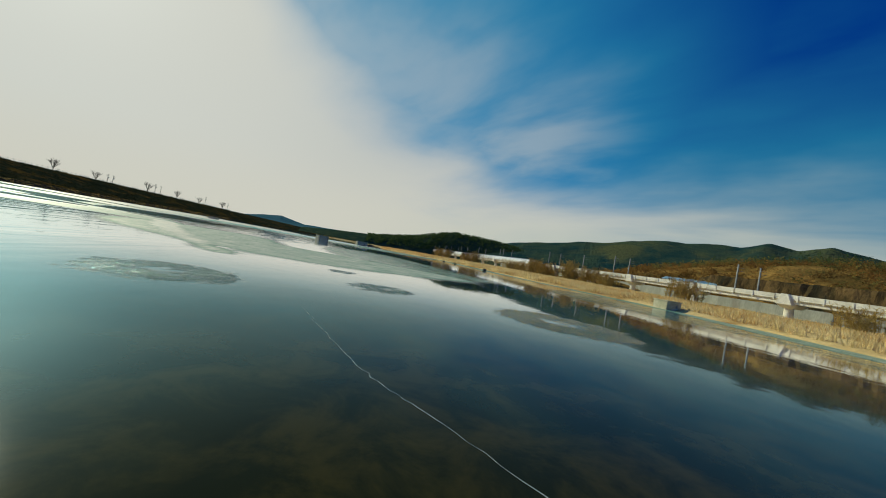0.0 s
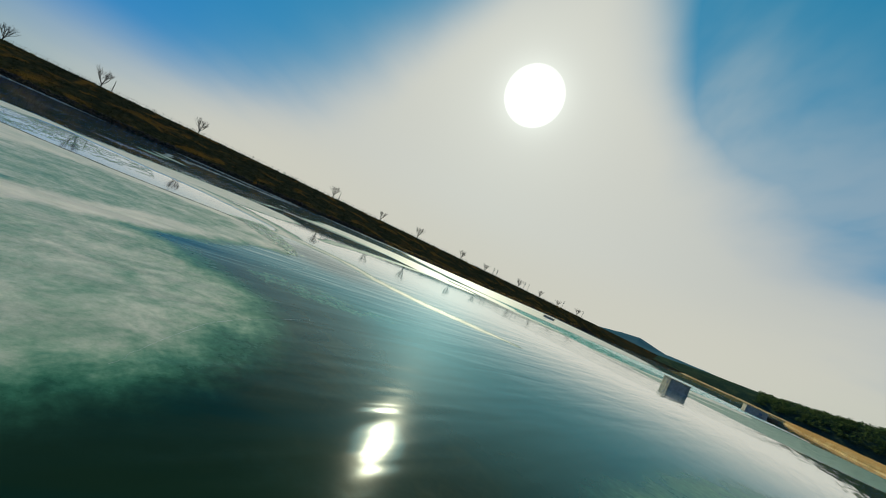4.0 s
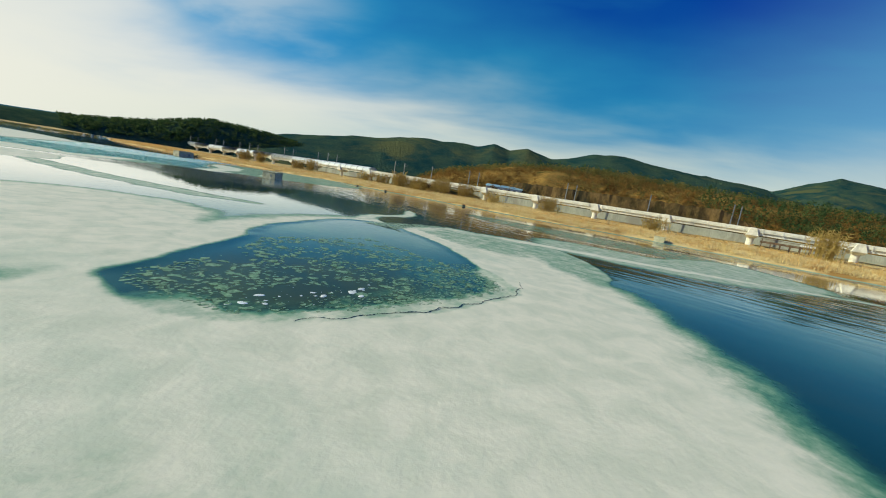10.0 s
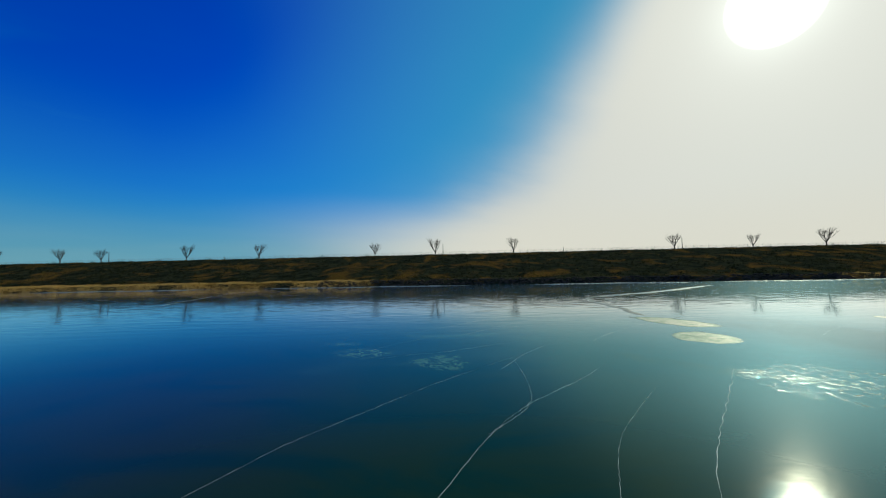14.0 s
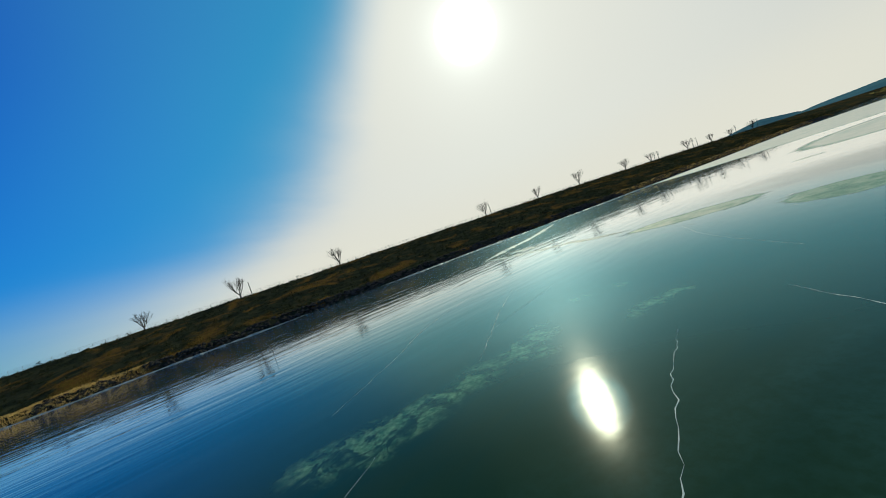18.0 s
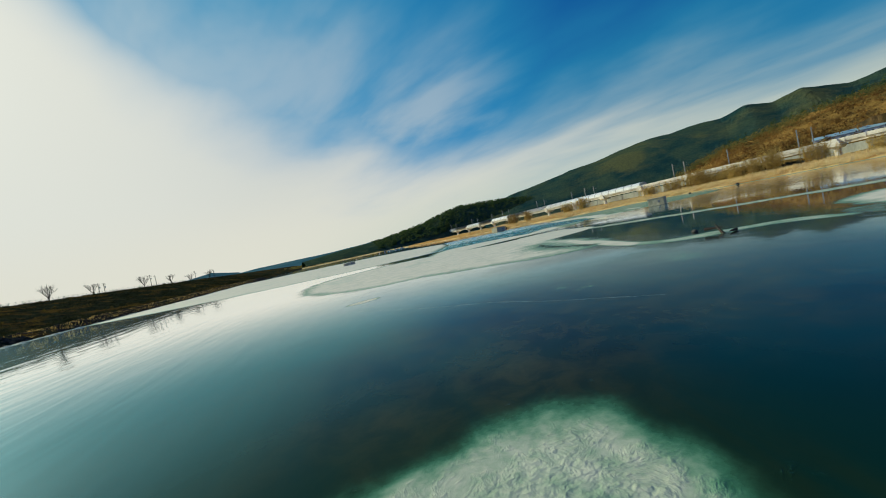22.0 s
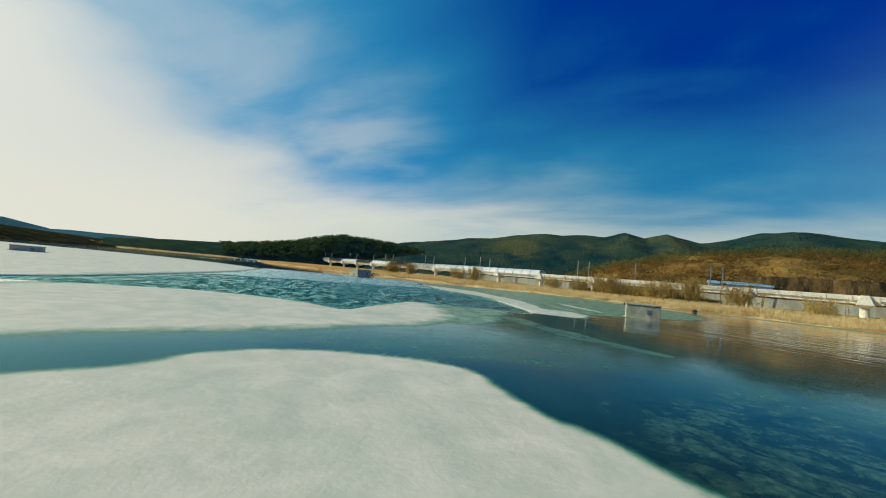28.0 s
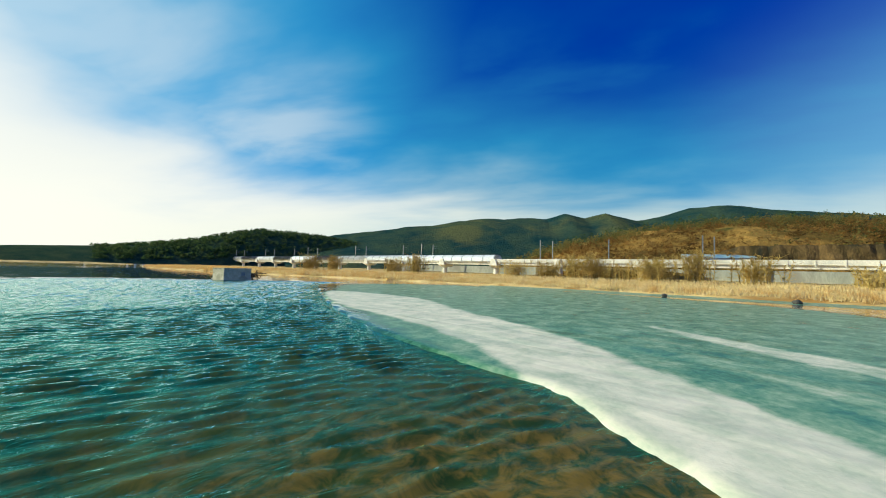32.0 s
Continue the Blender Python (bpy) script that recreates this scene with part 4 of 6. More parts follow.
def line_points(step):
    pts, out, carry = [Vector(p) for p in LINE], [], 0.0
    for a, b in zip(pts, pts[1:]):
        n = (b - a).length
        while carry <= n:
            out.append((a + (b - a) * carry / n, (b - a).normalized()))
            carry += step
        carry -= n
    return out


def box_mesh(bm, x0, x1, y0, y1, z0, z1):
    v = [bm.verts.new((x, y, z)) for z in (z0, z1) for x, y in ((x0, y0), (x1, y0), (x1, y1), (x0, y1))]
    for f in ((0, 3, 2, 1), (4, 5, 6, 7), (0, 1, 5, 4), (1, 2, 6, 5), (2, 3, 7, 6), (3, 0, 4, 7)):
        bm.faces.new([v[i] for i in f])
    return v


def boxed(name, x0, x1, y0, y1, z0, z1, mat, parent, label="", bevel=0.0):
    bm = bmesh.new()
    box_mesh(bm, x0, x1, y0, y1, z0, z1)
    if bevel:
        bmesh.ops.bevel(bm, geom=bm.edges[:], offset=bevel, segments=2, affect="EDGES")
    return part(name, bm, mat, parent, label)


concrete = material("concrete", (0.66, 0.63, 0.54), (0.84, 0.80, 0.70), 3.0, 0.85, 0.4, 12, third=(0.54, 0.51, 0.43))
steel = material("steel", (0.16, 0.17, 0.18), (0.28, 0.29, 0.30), 1.0, 0.5, 0.1, metal=0.6)


def pier():
    thing = new("viaduct_pier")
    bm = bmesh.new()
    bmesh.ops.create_cone(bm, cap_ends=True, segments=20, radius1=1.05, radius2=0.95, depth=5.2, matrix=Matrix.Translation((-1.0, 0, 2.2)))
    part("column", bm, concrete, thing, smooth=False)
    bm = bmesh.new()
    low, mid, high = ((-2.4, -1.1), (1.8, -1.1), (1.8, 1.1), (-2.4, 1.1)), ((-3.5, -1.7), (2.9, -1.7), (2.9, 1.7), (-3.5, 1.7)), ((-3.5, -0.8), (2.9, -0.8), (2.9, 0.8), (-3.5, 0.8))
    v = [bm.verts.new((x, y, z)) for ring, z in ((low, 4.2), (mid, 5.0), (high, 7.6)) for x, y in ring]
    for q in ((0, 3, 2, 1), (0, 1, 5, 4), (1, 2, 6, 5), (2, 3, 7, 6), (3, 0, 4, 7), (4, 5, 9, 8), (5, 6, 10, 9), (6, 7, 11, 10), (7, 4, 8, 11), (8, 9, 10, 11)):
        bm.faces.new([v[i] for i in q])
    bmesh.ops.bevel(bm, geom=bm.edges[:], offset=0.06, segments=1, affect="EDGES")
    part("cap", bm, concrete, thing, "pale concrete cap widening towards the column")
    return tagged(thing, "pale concrete railway pier with a wide tapered cap", "viaduct pier", "viaduct piers")


def span_thing():
    """One span, 25 m long along y, its top at 6.9."""
    thing = new("viaduct_span")
    boxed("deck", -2.9, 2.9, -12.48, 12.48, 6.25, 6.7, concrete, thing)
    boxed("girder", -2.3, -1.2, -12.0, 12.0, 5.3, 6.24, concrete, thing)
    boxed("girder", 1.2, 2.3, -12.0, 12.0, 5.3, 6.24, concrete, thing)
    for x in (-2.95, 2.85):
        boxed("parapet", x, x + 0.14, -12.48, 12.48, 6.71, 7.5, concrete, thing)
    for k in range(5):
        boxed("bracket", -3.08, -2.96, -10.0 + 5 * k - 0.15, -10.0 + 5 * k + 0.15, 5.8, 7.45, concrete, thing)
    return tagged(thing, "pale concrete railway viaduct span with girders and parapets", "viaduct span", "viaduct spans")


def mast():
    thing = new("catenary_mast")
    bm = bmesh.new()
    box_mesh(bm, -0.16, 0.16, -0.16, 0.16, 6.7, 14.2)
    part("pole", bm, steel, thing)
    boxed("bracket", 0.16, 2.6, -0.05, 0.05, 12.4, 12.5, steel, thing)
    boxed("stay", 0.16, 2.4, -0.04, 0.04, 13.3, 13.38, steel, thing)
    return tagged(thing, "grey steel catenary mast on the railway viaduct", "mast", "catenary masts")


def along(p, d, z=0.0, side=0.0):
    """A pose on the line, its y along it."""
    turn = math.degrees(math.atan2(-d.x, d.y))
    n = Vector((d.y, -d.x))
    q = p + n * side
    return pose(q.x, q.y, z, 0, 0, turn)


piers = line_points(25.0)
first_pier, first_span, first_mast = pier(), span_thing(), mast()
made = [False] * 3
for k, (p, d) in enumerate(piers):
    m = along(p, d)
    if k == 0:
        first_pier.matrix_basis = m
    else:
        copy_thing(first_pier, m)
    if k + 1 < len(piers):
        q = piers[k + 1][0]
        m = along((p + q) / 2, (q - p).normalized())
        if k == 0:
            first_span.matrix_basis = m
        else:
            copy_thing(first_span, m)
    for j, (off, side) in enumerate(((4.0, 2.5), (6.5, -2.5))):
        m = along(p + d * (off + (k % 3) * 3), d, 0, side)
        if k == 0 and j == 0:
            first_mast.matrix_basis = m
        elif k % 2 == 0 or j == 0 and k % 4 == 1:
            copy_thing(first_mast, m)

# ---- concrete blocks standing in the river ----
block_mat = material("block_concrete", (0.48, 0.43, 0.28), (0.66, 0.60, 0.42), 0.8, 0.9, 0.5, 10, third=(0.34, 0.31, 0.21))


def block(x, y, sx, sy, h, turn, label):
    thing = new("concrete_block")
    bm = bmesh.new()
    box_mesh(bm, -sx / 2, sx / 2, -sy / 2, sy / 2, -0.4, h - 0.16)
    bmesh.ops.bevel(bm, geom=bm.edges[:], offset=0.04, segments=2, affect="EDGES")
    part("body", bm, block_mat, thing)
    boxed("cap_slab", -sx / 2 - 0.07, sx / 2 + 0.07, -sy / 2 - 0.07, sy / 2 + 0.07, h - 0.157, h, block_mat, thing, "overhanging concrete lid", 0.03)
    boxed("patch", 0.12 * sx, 0.26 * sx, -sy / 2 - 0.006, -sy / 2 + 0.05, h * 0.3, h * 0.62, steel, thing, "dark rectangular patch on the side face")
    boxed("footing", -sx / 2 - 0.15, sx / 2 + 0.15, -sy / 2 - 0.15, sy / 2 + 0.15, -0.4, 0.05, block_mat, thing, "low concrete footing at the ice")
    thing.matrix_basis = pose(x, y, 0, 0, 0, turn)
    return tagged(thing, label, "concrete block", "concrete blocks in the river")


block(30.4, 81.2, 2.95, 2.6, 1.42, -59, "weathered pale concrete block standing in the ice")
block(-29.3, 151, 3.7, 2.4, 0.9, 5, "dark concrete block in the frozen river")
block(34.3, 164.5, 5.2, 3.2, 1.9, 20, "blue-grey concrete block with driftwood in open water")
block(84.6, 18.2, 2.3, 2.0, 1.15, 10, "pale concrete block at the grassy bank")


# ---- vegetation helpers ----
def stuff_mesh(name, co, mat, label, category, parent=None):
    """Loose triangles from an array of corners."""
    n = len(co) // 3
    me = bpy.data.meshes.new(name)
    me.vertices.add(n * 3)
    me.vertices.foreach_set("co", co.astype(np.float32).ravel())
    me.loops.add(n * 3)
    me.loops.foreach_set("vertex_index", np.arange(n * 3, dtype=np.int32))
    me.polygons.add(n)
    me.polygons.foreach_set("loop_start", np.arange(0, n * 3, 3, dtype=np.int32))
    me.update(calc_edges=True)
    me.materials.append(mat)
    ob = new(name, me)
    if parent is not None:
        ob.parent = parent
        return ob
    return tagged(ob, label, category, kind="stuff")


def blades(spots, per, height, lean, width, seed):
    """Upright blades round each spot: an array of triangle corners."""
    rng = np.random.RandomState(seed)
    p = np.repeat(np.asarray(spots, float), per, 0)
    n = len(p)
    p[:, :2] += rng.normal(0, 0.22, (n, 2))
    h = height * rng.uniform(0.55, 1.15, n)
    a = rng.uniform(0, 6.283, n)
    w = width * rng.uniform(0.6, 1.4, n)
    side = np.stack([np.cos(a), np.sin(a), np.zeros(n)], 1) * w[:, None]
    tip = p + np.stack([rng.normal(0, lean, n) * h, rng.normal(0, lean, n) * h, h], 1)
    return np.stack([p - side, p + side, tip], 1).reshape(-1, 3)


def sprays(spots, radius, height, per, size, seed, cone=0.0):
    """Loose leafy crowns: small triangles scattered through uneven lumps."""
    rng = np.random.RandomState(seed)
    s = np.asarray(spots, float)
    k = rng.uniform(0.6, 1.3, len(s))
    p, kk = np.repeat(s, per, 0), np.repeat(k, per)
    n = len(p)
    f = rng.uniform(0, 1, n)
    r = radius * kk * np.sqrt(rng.uniform(0, 1, n)) * (np.sin(np.clip(f, 0.06, 1) * 3.05) * (1 - cone) + cone * (1 - f) + 0.06)
    a = rng.uniform(0, 6.283, n)
    p = p + np.stack([r * np.cos(a), r * np.sin(a), f * height * kk], 1)
    corners = p[:, None, :] + rng.normal(0, size, (n, 3, 3)) * np.array([1, 1, 0.8])
    return corners.reshape(-1, 3)


def bank_spots(n, y0, y1, d0, d1, seed, left=False):
    rng = np.random.RandomState(seed)
    ys, ds = rng.uniform(y0, y1, n), d0 + (d1 - d0) * rng.uniform(0, 1, n) ** 1.3
    out = []
    for y, d in zip(ys, ds):
        x = left_edge(y) - d if left else right_edge(y) + d
        out.append((x, y, ground_z(x, y) - 0.05))
    return out


straw = material("dry_reed", (0.74, 0.57, 0.26), (0.92, 0.76, 0.42), 3.0, 0.9, 0, 12, third=(0.66, 0.42, 0.16), through=0.45, spec=0.0)
# levee grass and scrub, darkened in colour for the slope's shade and haze
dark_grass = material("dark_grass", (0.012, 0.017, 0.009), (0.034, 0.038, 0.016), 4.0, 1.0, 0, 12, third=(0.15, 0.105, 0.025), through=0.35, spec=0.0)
brush_mat = material("bare_brush", (0.44, 0.32, 0.10), (0.68, 0.51, 0.19), 2.0, 0.9, 0, 10, through=0.4, spec=0.0)
bark = material("bark", (0.035, 0.028, 0.02), (0.08, 0.062, 0.045), 0.6, 0.9, 0.3, 8, spec=0.2)
pine_leaf = material("pine_foliage", (0.045, 0.09, 0.034), (0.13, 0.17, 0.058), 5.0, 0.9, 0, 10, through=0.45, spec=0.0)
hill_leaf = material("hillside_twigs", (0.14, 0.082, 0.026), (0.45, 0.25, 0.072), 16.0, 0.95, 0, 14, third=(0.13, 0.12, 0.04), through=0.6, spec=0.0)

# ---- reed belts and slopes ----
stuff_mesh("reeds", np.concatenate([blades(bank_spots(9000, 30, 230, 1.2, 16, 1), 6, 0.72, 0.3, 0.05, 2), blades(bank_spots(6000, -170, 30, 1.5, 34, 3), 6, 0.8, 0.3, 0.06, 4), blades(bank_spots(2500, 60, 190, 14, 60, 5), 6, 0.8, 0.3, 0.08, 6)]), straw, "dry straw-coloured reeds along the river bank", "reeds")
stuff_mesh("bank_grass", np.concatenate([blades(bank_spots(5000, -280, 60, 8, 70, 7), 6, 0.7, 0.35, 0.08, 8), blades(bank_spots(2500, 150, 380, 1, 30, 9), 6, 1.0, 0.3, 0.1, 10)]), material("bank_grass", (0.66, 0.42, 0.15), (0.86, 0.60, 0.25), 4.0, 0.95, 0, 12, through=0.4, spec=0.0), "rusty dry grass on the flat bank", "grass")
stuff_mesh("levee_grass", blades(bank_spots(14000, -260, 420, 8, 66, 11, True), 5, 0.55, 0.4, 0.10, 12), dark_grass, "withered grass on the levee slope, its shade in the dark colour", "grass")
stuff_mesh("levee_scrub", sprays(bank_spots(700, -260, 420, 6, 55, 13, True), 0.9, 1.1, 40, 0.13, 14), dark_grass, "low scrub scattered over the levee slope, its shade in the dark colour", "scrub")
stuff_mesh("shore_straw", np.concatenate([blades(bank_spots(9000, -260, -14, 0.3, 8, 15, True), 6, 0.42, 0.4, 0.06, 16), blades(bank_spots(1500, 110, 300, 0.8, 5, 17, True), 6, 0.45, 0.35, 0.06, 18)]), material("shore_straw", (0.50, 0.33, 0.10), (0.70, 0.50, 0.18), 3.0, 0.95, 0, 12, third=(0.30, 0.19, 0.05), through=0.4, spec=0.0), "golden dry grass at the foot of the levee", "grass")


def rock_stuff():
    rng = np.random.RandomState(21)
    base = bmesh.new()
    bmesh.ops.create_icosphere(base, subdivisions=1, radius=1.0)
    vs = np.array([v.co[:] for v in base.verts])
    fs = np.array([[v.index for v in f.verts] for f in base.faces])
    base.free()
    out = []
    for x, y, z in bank_spots(3300, -30, 330, 0.1, 4.6, 22, True):
        r = rng.uniform(0.18, 0.5)
        v = vs * (1 + rng.uniform(-0.28, 0.28, (len(vs), 1))) * r * np.array([rng.uniform(0.8, 1.4), rng.uniform(0.8, 1.4), rng.uniform(0.5, 0.9)]) + (x, y, z + r * 0.25)
        out.append(v[fs].reshape(-1, 3))
    return np.concatenate(out)


stuff_mesh("riprap", rock_stuff(), material("riprap", (0.03, 0.028, 0.022), (0.09, 0.08, 0.06), 0.7, 0.95, 0.4, 8, spec=0.0), "dark riprap boulders along the waterline", "boulders")


# ---- trees, posts and poles on the levee ----
def limb(bm, a, b, r0, r1, sides=5):
    d = (b - a).normalized()
    u = d.orthogonal().normalized()
    w = d.cross(u)
    rings = [[bm.verts.new(p + (u * math.cos(k * 6.2832 / sides) + w * math.sin(k * 6.2832 / sides)) * r) for k in range(sides)] for p, r in ((a, r0), (b, r1))]
    for k in range(sides):
        bm.faces.new((rings[0][k], rings[0][(k + 1) % sides], rings[1][(k + 1) % sides], rings[1][k]))


def bare_tree(seed, height, spread):
    rng = random.Random(seed)
    thing = new("bare_tree")
    trunk, boughs, twigs = bmesh.new(), bmesh.new(), bmesh.new()
    foot, fork = Vector((0, 0, -0.3)), Vector((rng.uniform(-0.1, 0.1), rng.uniform(-0.1, 0.1), height * 0.20))
    limb(trunk, foot, fork, height * 0.034, height * 0.024, 7)

    def grow(a, way, length, r, depth):
        b = a + way * length
        limb(boughs if depth < 2 else twigs, a, b, r, r * 0.6, 5 if depth < 2 else 3)
        if depth == 4:
            return
        for _ in range(3 if depth < 2 else 2):
            turn = Vector((rng.gauss(0, 0.34), rng.gauss(0, 0.34), rng.uniform(0.1, 0.45)))
            grow(a.lerp(b, rng.uniform(0.55, 1.0)), (way + turn).normalized(), length * rng.uniform(0.6, 0.85), max(r * 0.58, 0.014), depth + 1)

    for k in range(7):
        a = k * 0.9 + rng.uniform(-0.4, 0.4)
        lean = spread * rng.uniform(0.35, 1.6)
        grow(foot.lerp(fork, rng.uniform(0.6, 1.0)), Vector((math.cos(a) * lean, math.sin(a) * lean, 1)).normalized(), height * 0.29, height * 0.015, 0)
    part("trunk", trunk, bark, thing)
    part("crown", boughs, bark, thing)["kind"] = "stuff"
    part("twig_haze", twigs, bark, thing, "fine bare grey-brown twigs")["kind"] = "stuff"
    return tagged(thing, "small bare winter tree on the levee crest", "tree", "trees on the levee")


def place(thing, m, first):
    """Sets the first one down, and copies of it after that."""
    if first:
        thing.matrix_basis = m
        return thing
    return copy_thing(thing, m)


trees = [bare_tree(s, 8.2, w) for s, w in ((3, 0.52), (8, 0.6), (12, 0.46))]
TREES = [(-196, -236), (-193, -205), (-190, -172), (-186, -150), (-184, -110), (-180, -75), (-177, -21), (-171, 7), (-166, 42), (-151.7, 107), (-148.7, 139), (-145.5, 168), (-146, 214), (-147, 246), (-146, 296), (-145, 334), (-145, 372), (-144, 420)]
used = set()
for k, (x, y) in enumerate(TREES):
    which = k % 3
    m = pose(x, y, ground_z(x, y), 0, 0, 47 * k) @ Matrix.Scale(0.85 + 0.3 * ((k * 37 % 10) / 10), 4)
    t = trees[which]
    if which in used:
        t = copy_thing(trees[which], m)
    used.add(which)
    t.matrix_basis = m

galvanised = material("galvanised", (0.20, 0.21, 0.22), (0.34, 0.35, 0.36), 0.5, 0.5, 0.1, metal=0.5)


def fence_run(length):
    """A run of post-and-wire fence along y."""
    thing = new("levee_fence")
    bm = bmesh.new()
    bmesh.ops.create_cone(bm, cap_ends=True, segments=6, radius1=0.05, radius2=0.05, depth=1.5, matrix=Matrix.Translation((0, 0, 0.6)))
    post = part("post", bm, galvanised, thing)
    n = int(length / 3)
    for k in range(1, n):
        twin = new("post", post.data)
        twin.parent = thing
        twin.location = (0, 3.0 * k, 0)
    for z in (0.55, 0.9, 1.25):
        boxed("wire", -0.015, 0.015, 0, length, z, z + 0.03, galvanised, thing)
    return tagged(thing, "grey post-and-wire fence along the levee crest", "fence", "levee fence runs")


first_fence = fence_run(30.0)
for k in range(22):
    y = -230 + 30.0 * k
    x, x2 = crest_x(y) + 1.5, crest_x(y + 30) + 1.5
    place(first_fence, pose(x, y, 10.35, 0, 0, math.degrees(math.atan2(x - x2, 30.0))), k == 0)


def utility_pole(height, arms):
    thing = new("utility_pole")
    bm = bmesh.new()
    bmesh.ops.create_cone(bm, cap_ends=True, segments=8, radius1=0.17, radius2=0.10, depth=height, matrix=Matrix.Translation((0, 0, height / 2 - 0.3)))
    part("pole", bm, bark, thing)
    for k in range(arms):
        boxed("crossarm", -0.9, 0.9, -0.06, 0.06, height - 0.9 - 0.7 * k, height - 0.78 - 0.7 * k, bark, thing)
    if arms > 1:
        boxed("transformer", 0.2, 0.75, -0.3, 0.3, height - 3.2, height - 2.3, galvanised, thing, "grey transformer box")
    return tagged(thing, "dark utility pole on the levee crest", "utility pole", "utility poles")


for y, h, arms, off in ((70, 7.5, 0, -24), (10.5, 5.2, 0, -4), (111, 5.2, 0, -4), (266, 8.0, 2, -12), (271, 8.2, 2, -12), (303, 8.0, 2, -3), (310, 7.5, 1, -3), (380, 8.5, 2, -2), (430, 8.5, 2, -2), (-150, 5.5, 0, -4)):
    x = crest_x(y) + off
    utility_pole(h, arms).matrix_basis = pose(x, y, ground_z(x, y), 0, 0, 20)


# ---- brush on the railway bank ----
def brush(seed, height, width, stems):
    rng = random.Random(seed)
    thing = new("bare_shrub")
    bm, fine = bmesh.new(), bmesh.new()
    for _ in range(stems):
        a = rng.uniform(0, 6.28)
        foot = Vector((rng.gauss(0, width * 0.28), rng.gauss(0, width * 0.28), -0.2))
        h = height * rng.uniform(0.55, 1.05)
        lean = Vector((math.cos(a), math.sin(a), 0)) * rng.uniform(0.05, 0.42)
        mid = foot + (Vector((0, 0, 1)) + lean * 0.6).normalized() * h * 0.5
        top = mid + (Vector((0, 0, 1)) + lean * 1.3).normalized() * h * 0.5
        limb(bm, foot, mid, 0.06, 0.04, 3)
        limb(bm, mid, top, 0.04, 0.02, 3)
        for _ in range(16):
            p = mid.lerp(top, rng.uniform(-0.6, 1.0))
            limb(fine, p, p + Vector((rng.gauss(0, 0.6), rng.gauss(0, 0.6), rng.uniform(0.2, 0.9))) * height * 0.16, 0.045, 0.018, 3)
    part("stem", bm, brush_mat, thing)["kind"] = "stuff"
    part("twig_haze", fine, brush_mat, thing, "dense thin orange-brown twigs")["kind"] = "stuff"
    return tagged(thing, "bare orange-brown willow shrub on the bank", "shrub", "shrubs on the railway bank")


shrubs = [brush(2, 5.2, 5.0, 64), brush(5, 4.2, 5.6, 64), brush(9, 6.0, 4.4, 60)]
rng = random.Random(6)
SHRUBS = [(112, 120), (115, 127), (112, 133), (116, 140), (111, 146), (118, 112), (121, 101), (109, 156), (98, 190), (94, 197), (117, 84), (88, 230), (84, 243), (120, 132), (123, 121), (128, 66), (131, 30), (134, -10)]
for k, (x, y) in enumerate(SHRUBS):
    m = pose(x, y, ground_z(x, y), 0, 0, rng.uniform(0, 360)) @ Matrix.Scale(rng.uniform(0.85, 1.2) * (1.1 if y < 70 else 1.05 if 95 < y < 160 else 1.0), 4)
    if k < 3:
        shrubs[k].matrix_basis = m
    else:
        copy_thing(shrubs[k % 3], m)


# ---- the wooded slopes behind ----
def slope_spots(n, a0, a1, near, far, table, seed, f0=0.05, f1=0.8, base=2.0):
    rng = np.random.RandomState(seed)
    height, out = curve_at(table), []
    for az, f in zip(rng.uniform(a0, a1, n), rng.uniform(f0, f1, n)):
        d = near + (far - near) * f / 0.8
        z = base * (1 - f) + far * math.tan(radians(height(az))) * math.sin(min(f / 0.8, 1.0) * math.pi / 2)
        out.append((math.sin(radians(az)) * d, math.cos(radians(az)) * d, z - 0.8))
    return out


WOOD_HILL = [(-8, 0.9), (-2.6, 1.4), (3, 1.7), (6, 2.1), (10.3, 2.9), (13, 3.7), (15.5, 4.2), (19, 4.1), (22.2, 3.9), (26.9, 3.3), (32, 2.0), (36, 0.8)]
stuff_mesh("hillside_brush", sprays(slope_spots(1700, 43, 112, 190, 330, BANK_HILL, 31, 0.04, 0.52), 2.2, 3.4, 34, 0.34, 32), hill_leaf, "bare orange-brown brush covering the hillside", "brush")
olive_leaf = material("olive_twigs", (0.14, 0.13, 0.04), (0.34, 0.27, 0.085), 12.0, 0.95, 0, 14, third=(0.10, 0.115, 0.04), through=0.6, spec=0.0)
stuff_mesh("upper_brush", np.concatenate([sprays(slope_spots(1500, 43, 112, 190, 330, BANK_HILL, 33, 0.48, 0.84), 2.2, 4.2, 34, 0.34, 34), sprays(slope_spots(500, 62, 112, 190, 330, BANK_HILL, 53, 0.1, 0.5), 2.0, 3.4, 34, 0.34, 54)]), olive_leaf, "hazy olive-brown bare trees on the upper hillside", "brush")
stuff_mesh("hillside_pines", np.concatenate([sprays(slope_spots(330, 82, 106, 190, 330, BANK_HILL, 37, 0.1, 0.5), 2.2, 6.5, 46, 0.36, 38, 0.6), sprays(slope_spots(240, 48, 96, 190, 330, BANK_HILL, 39, 0.62, 0.84), 2.2, 6.0, 46, 0.36, 40, 0.6)]), pine_leaf, "dark green pines on the slope", "pines")
bank_leaf = material("bank_foliage", (0.075, 0.12, 0.040), (0.24, 0.25, 0.085), 7.0, 0.9, 0, 10, third=(0.30, 0.24, 0.08), through=0.5, spec=0.0)
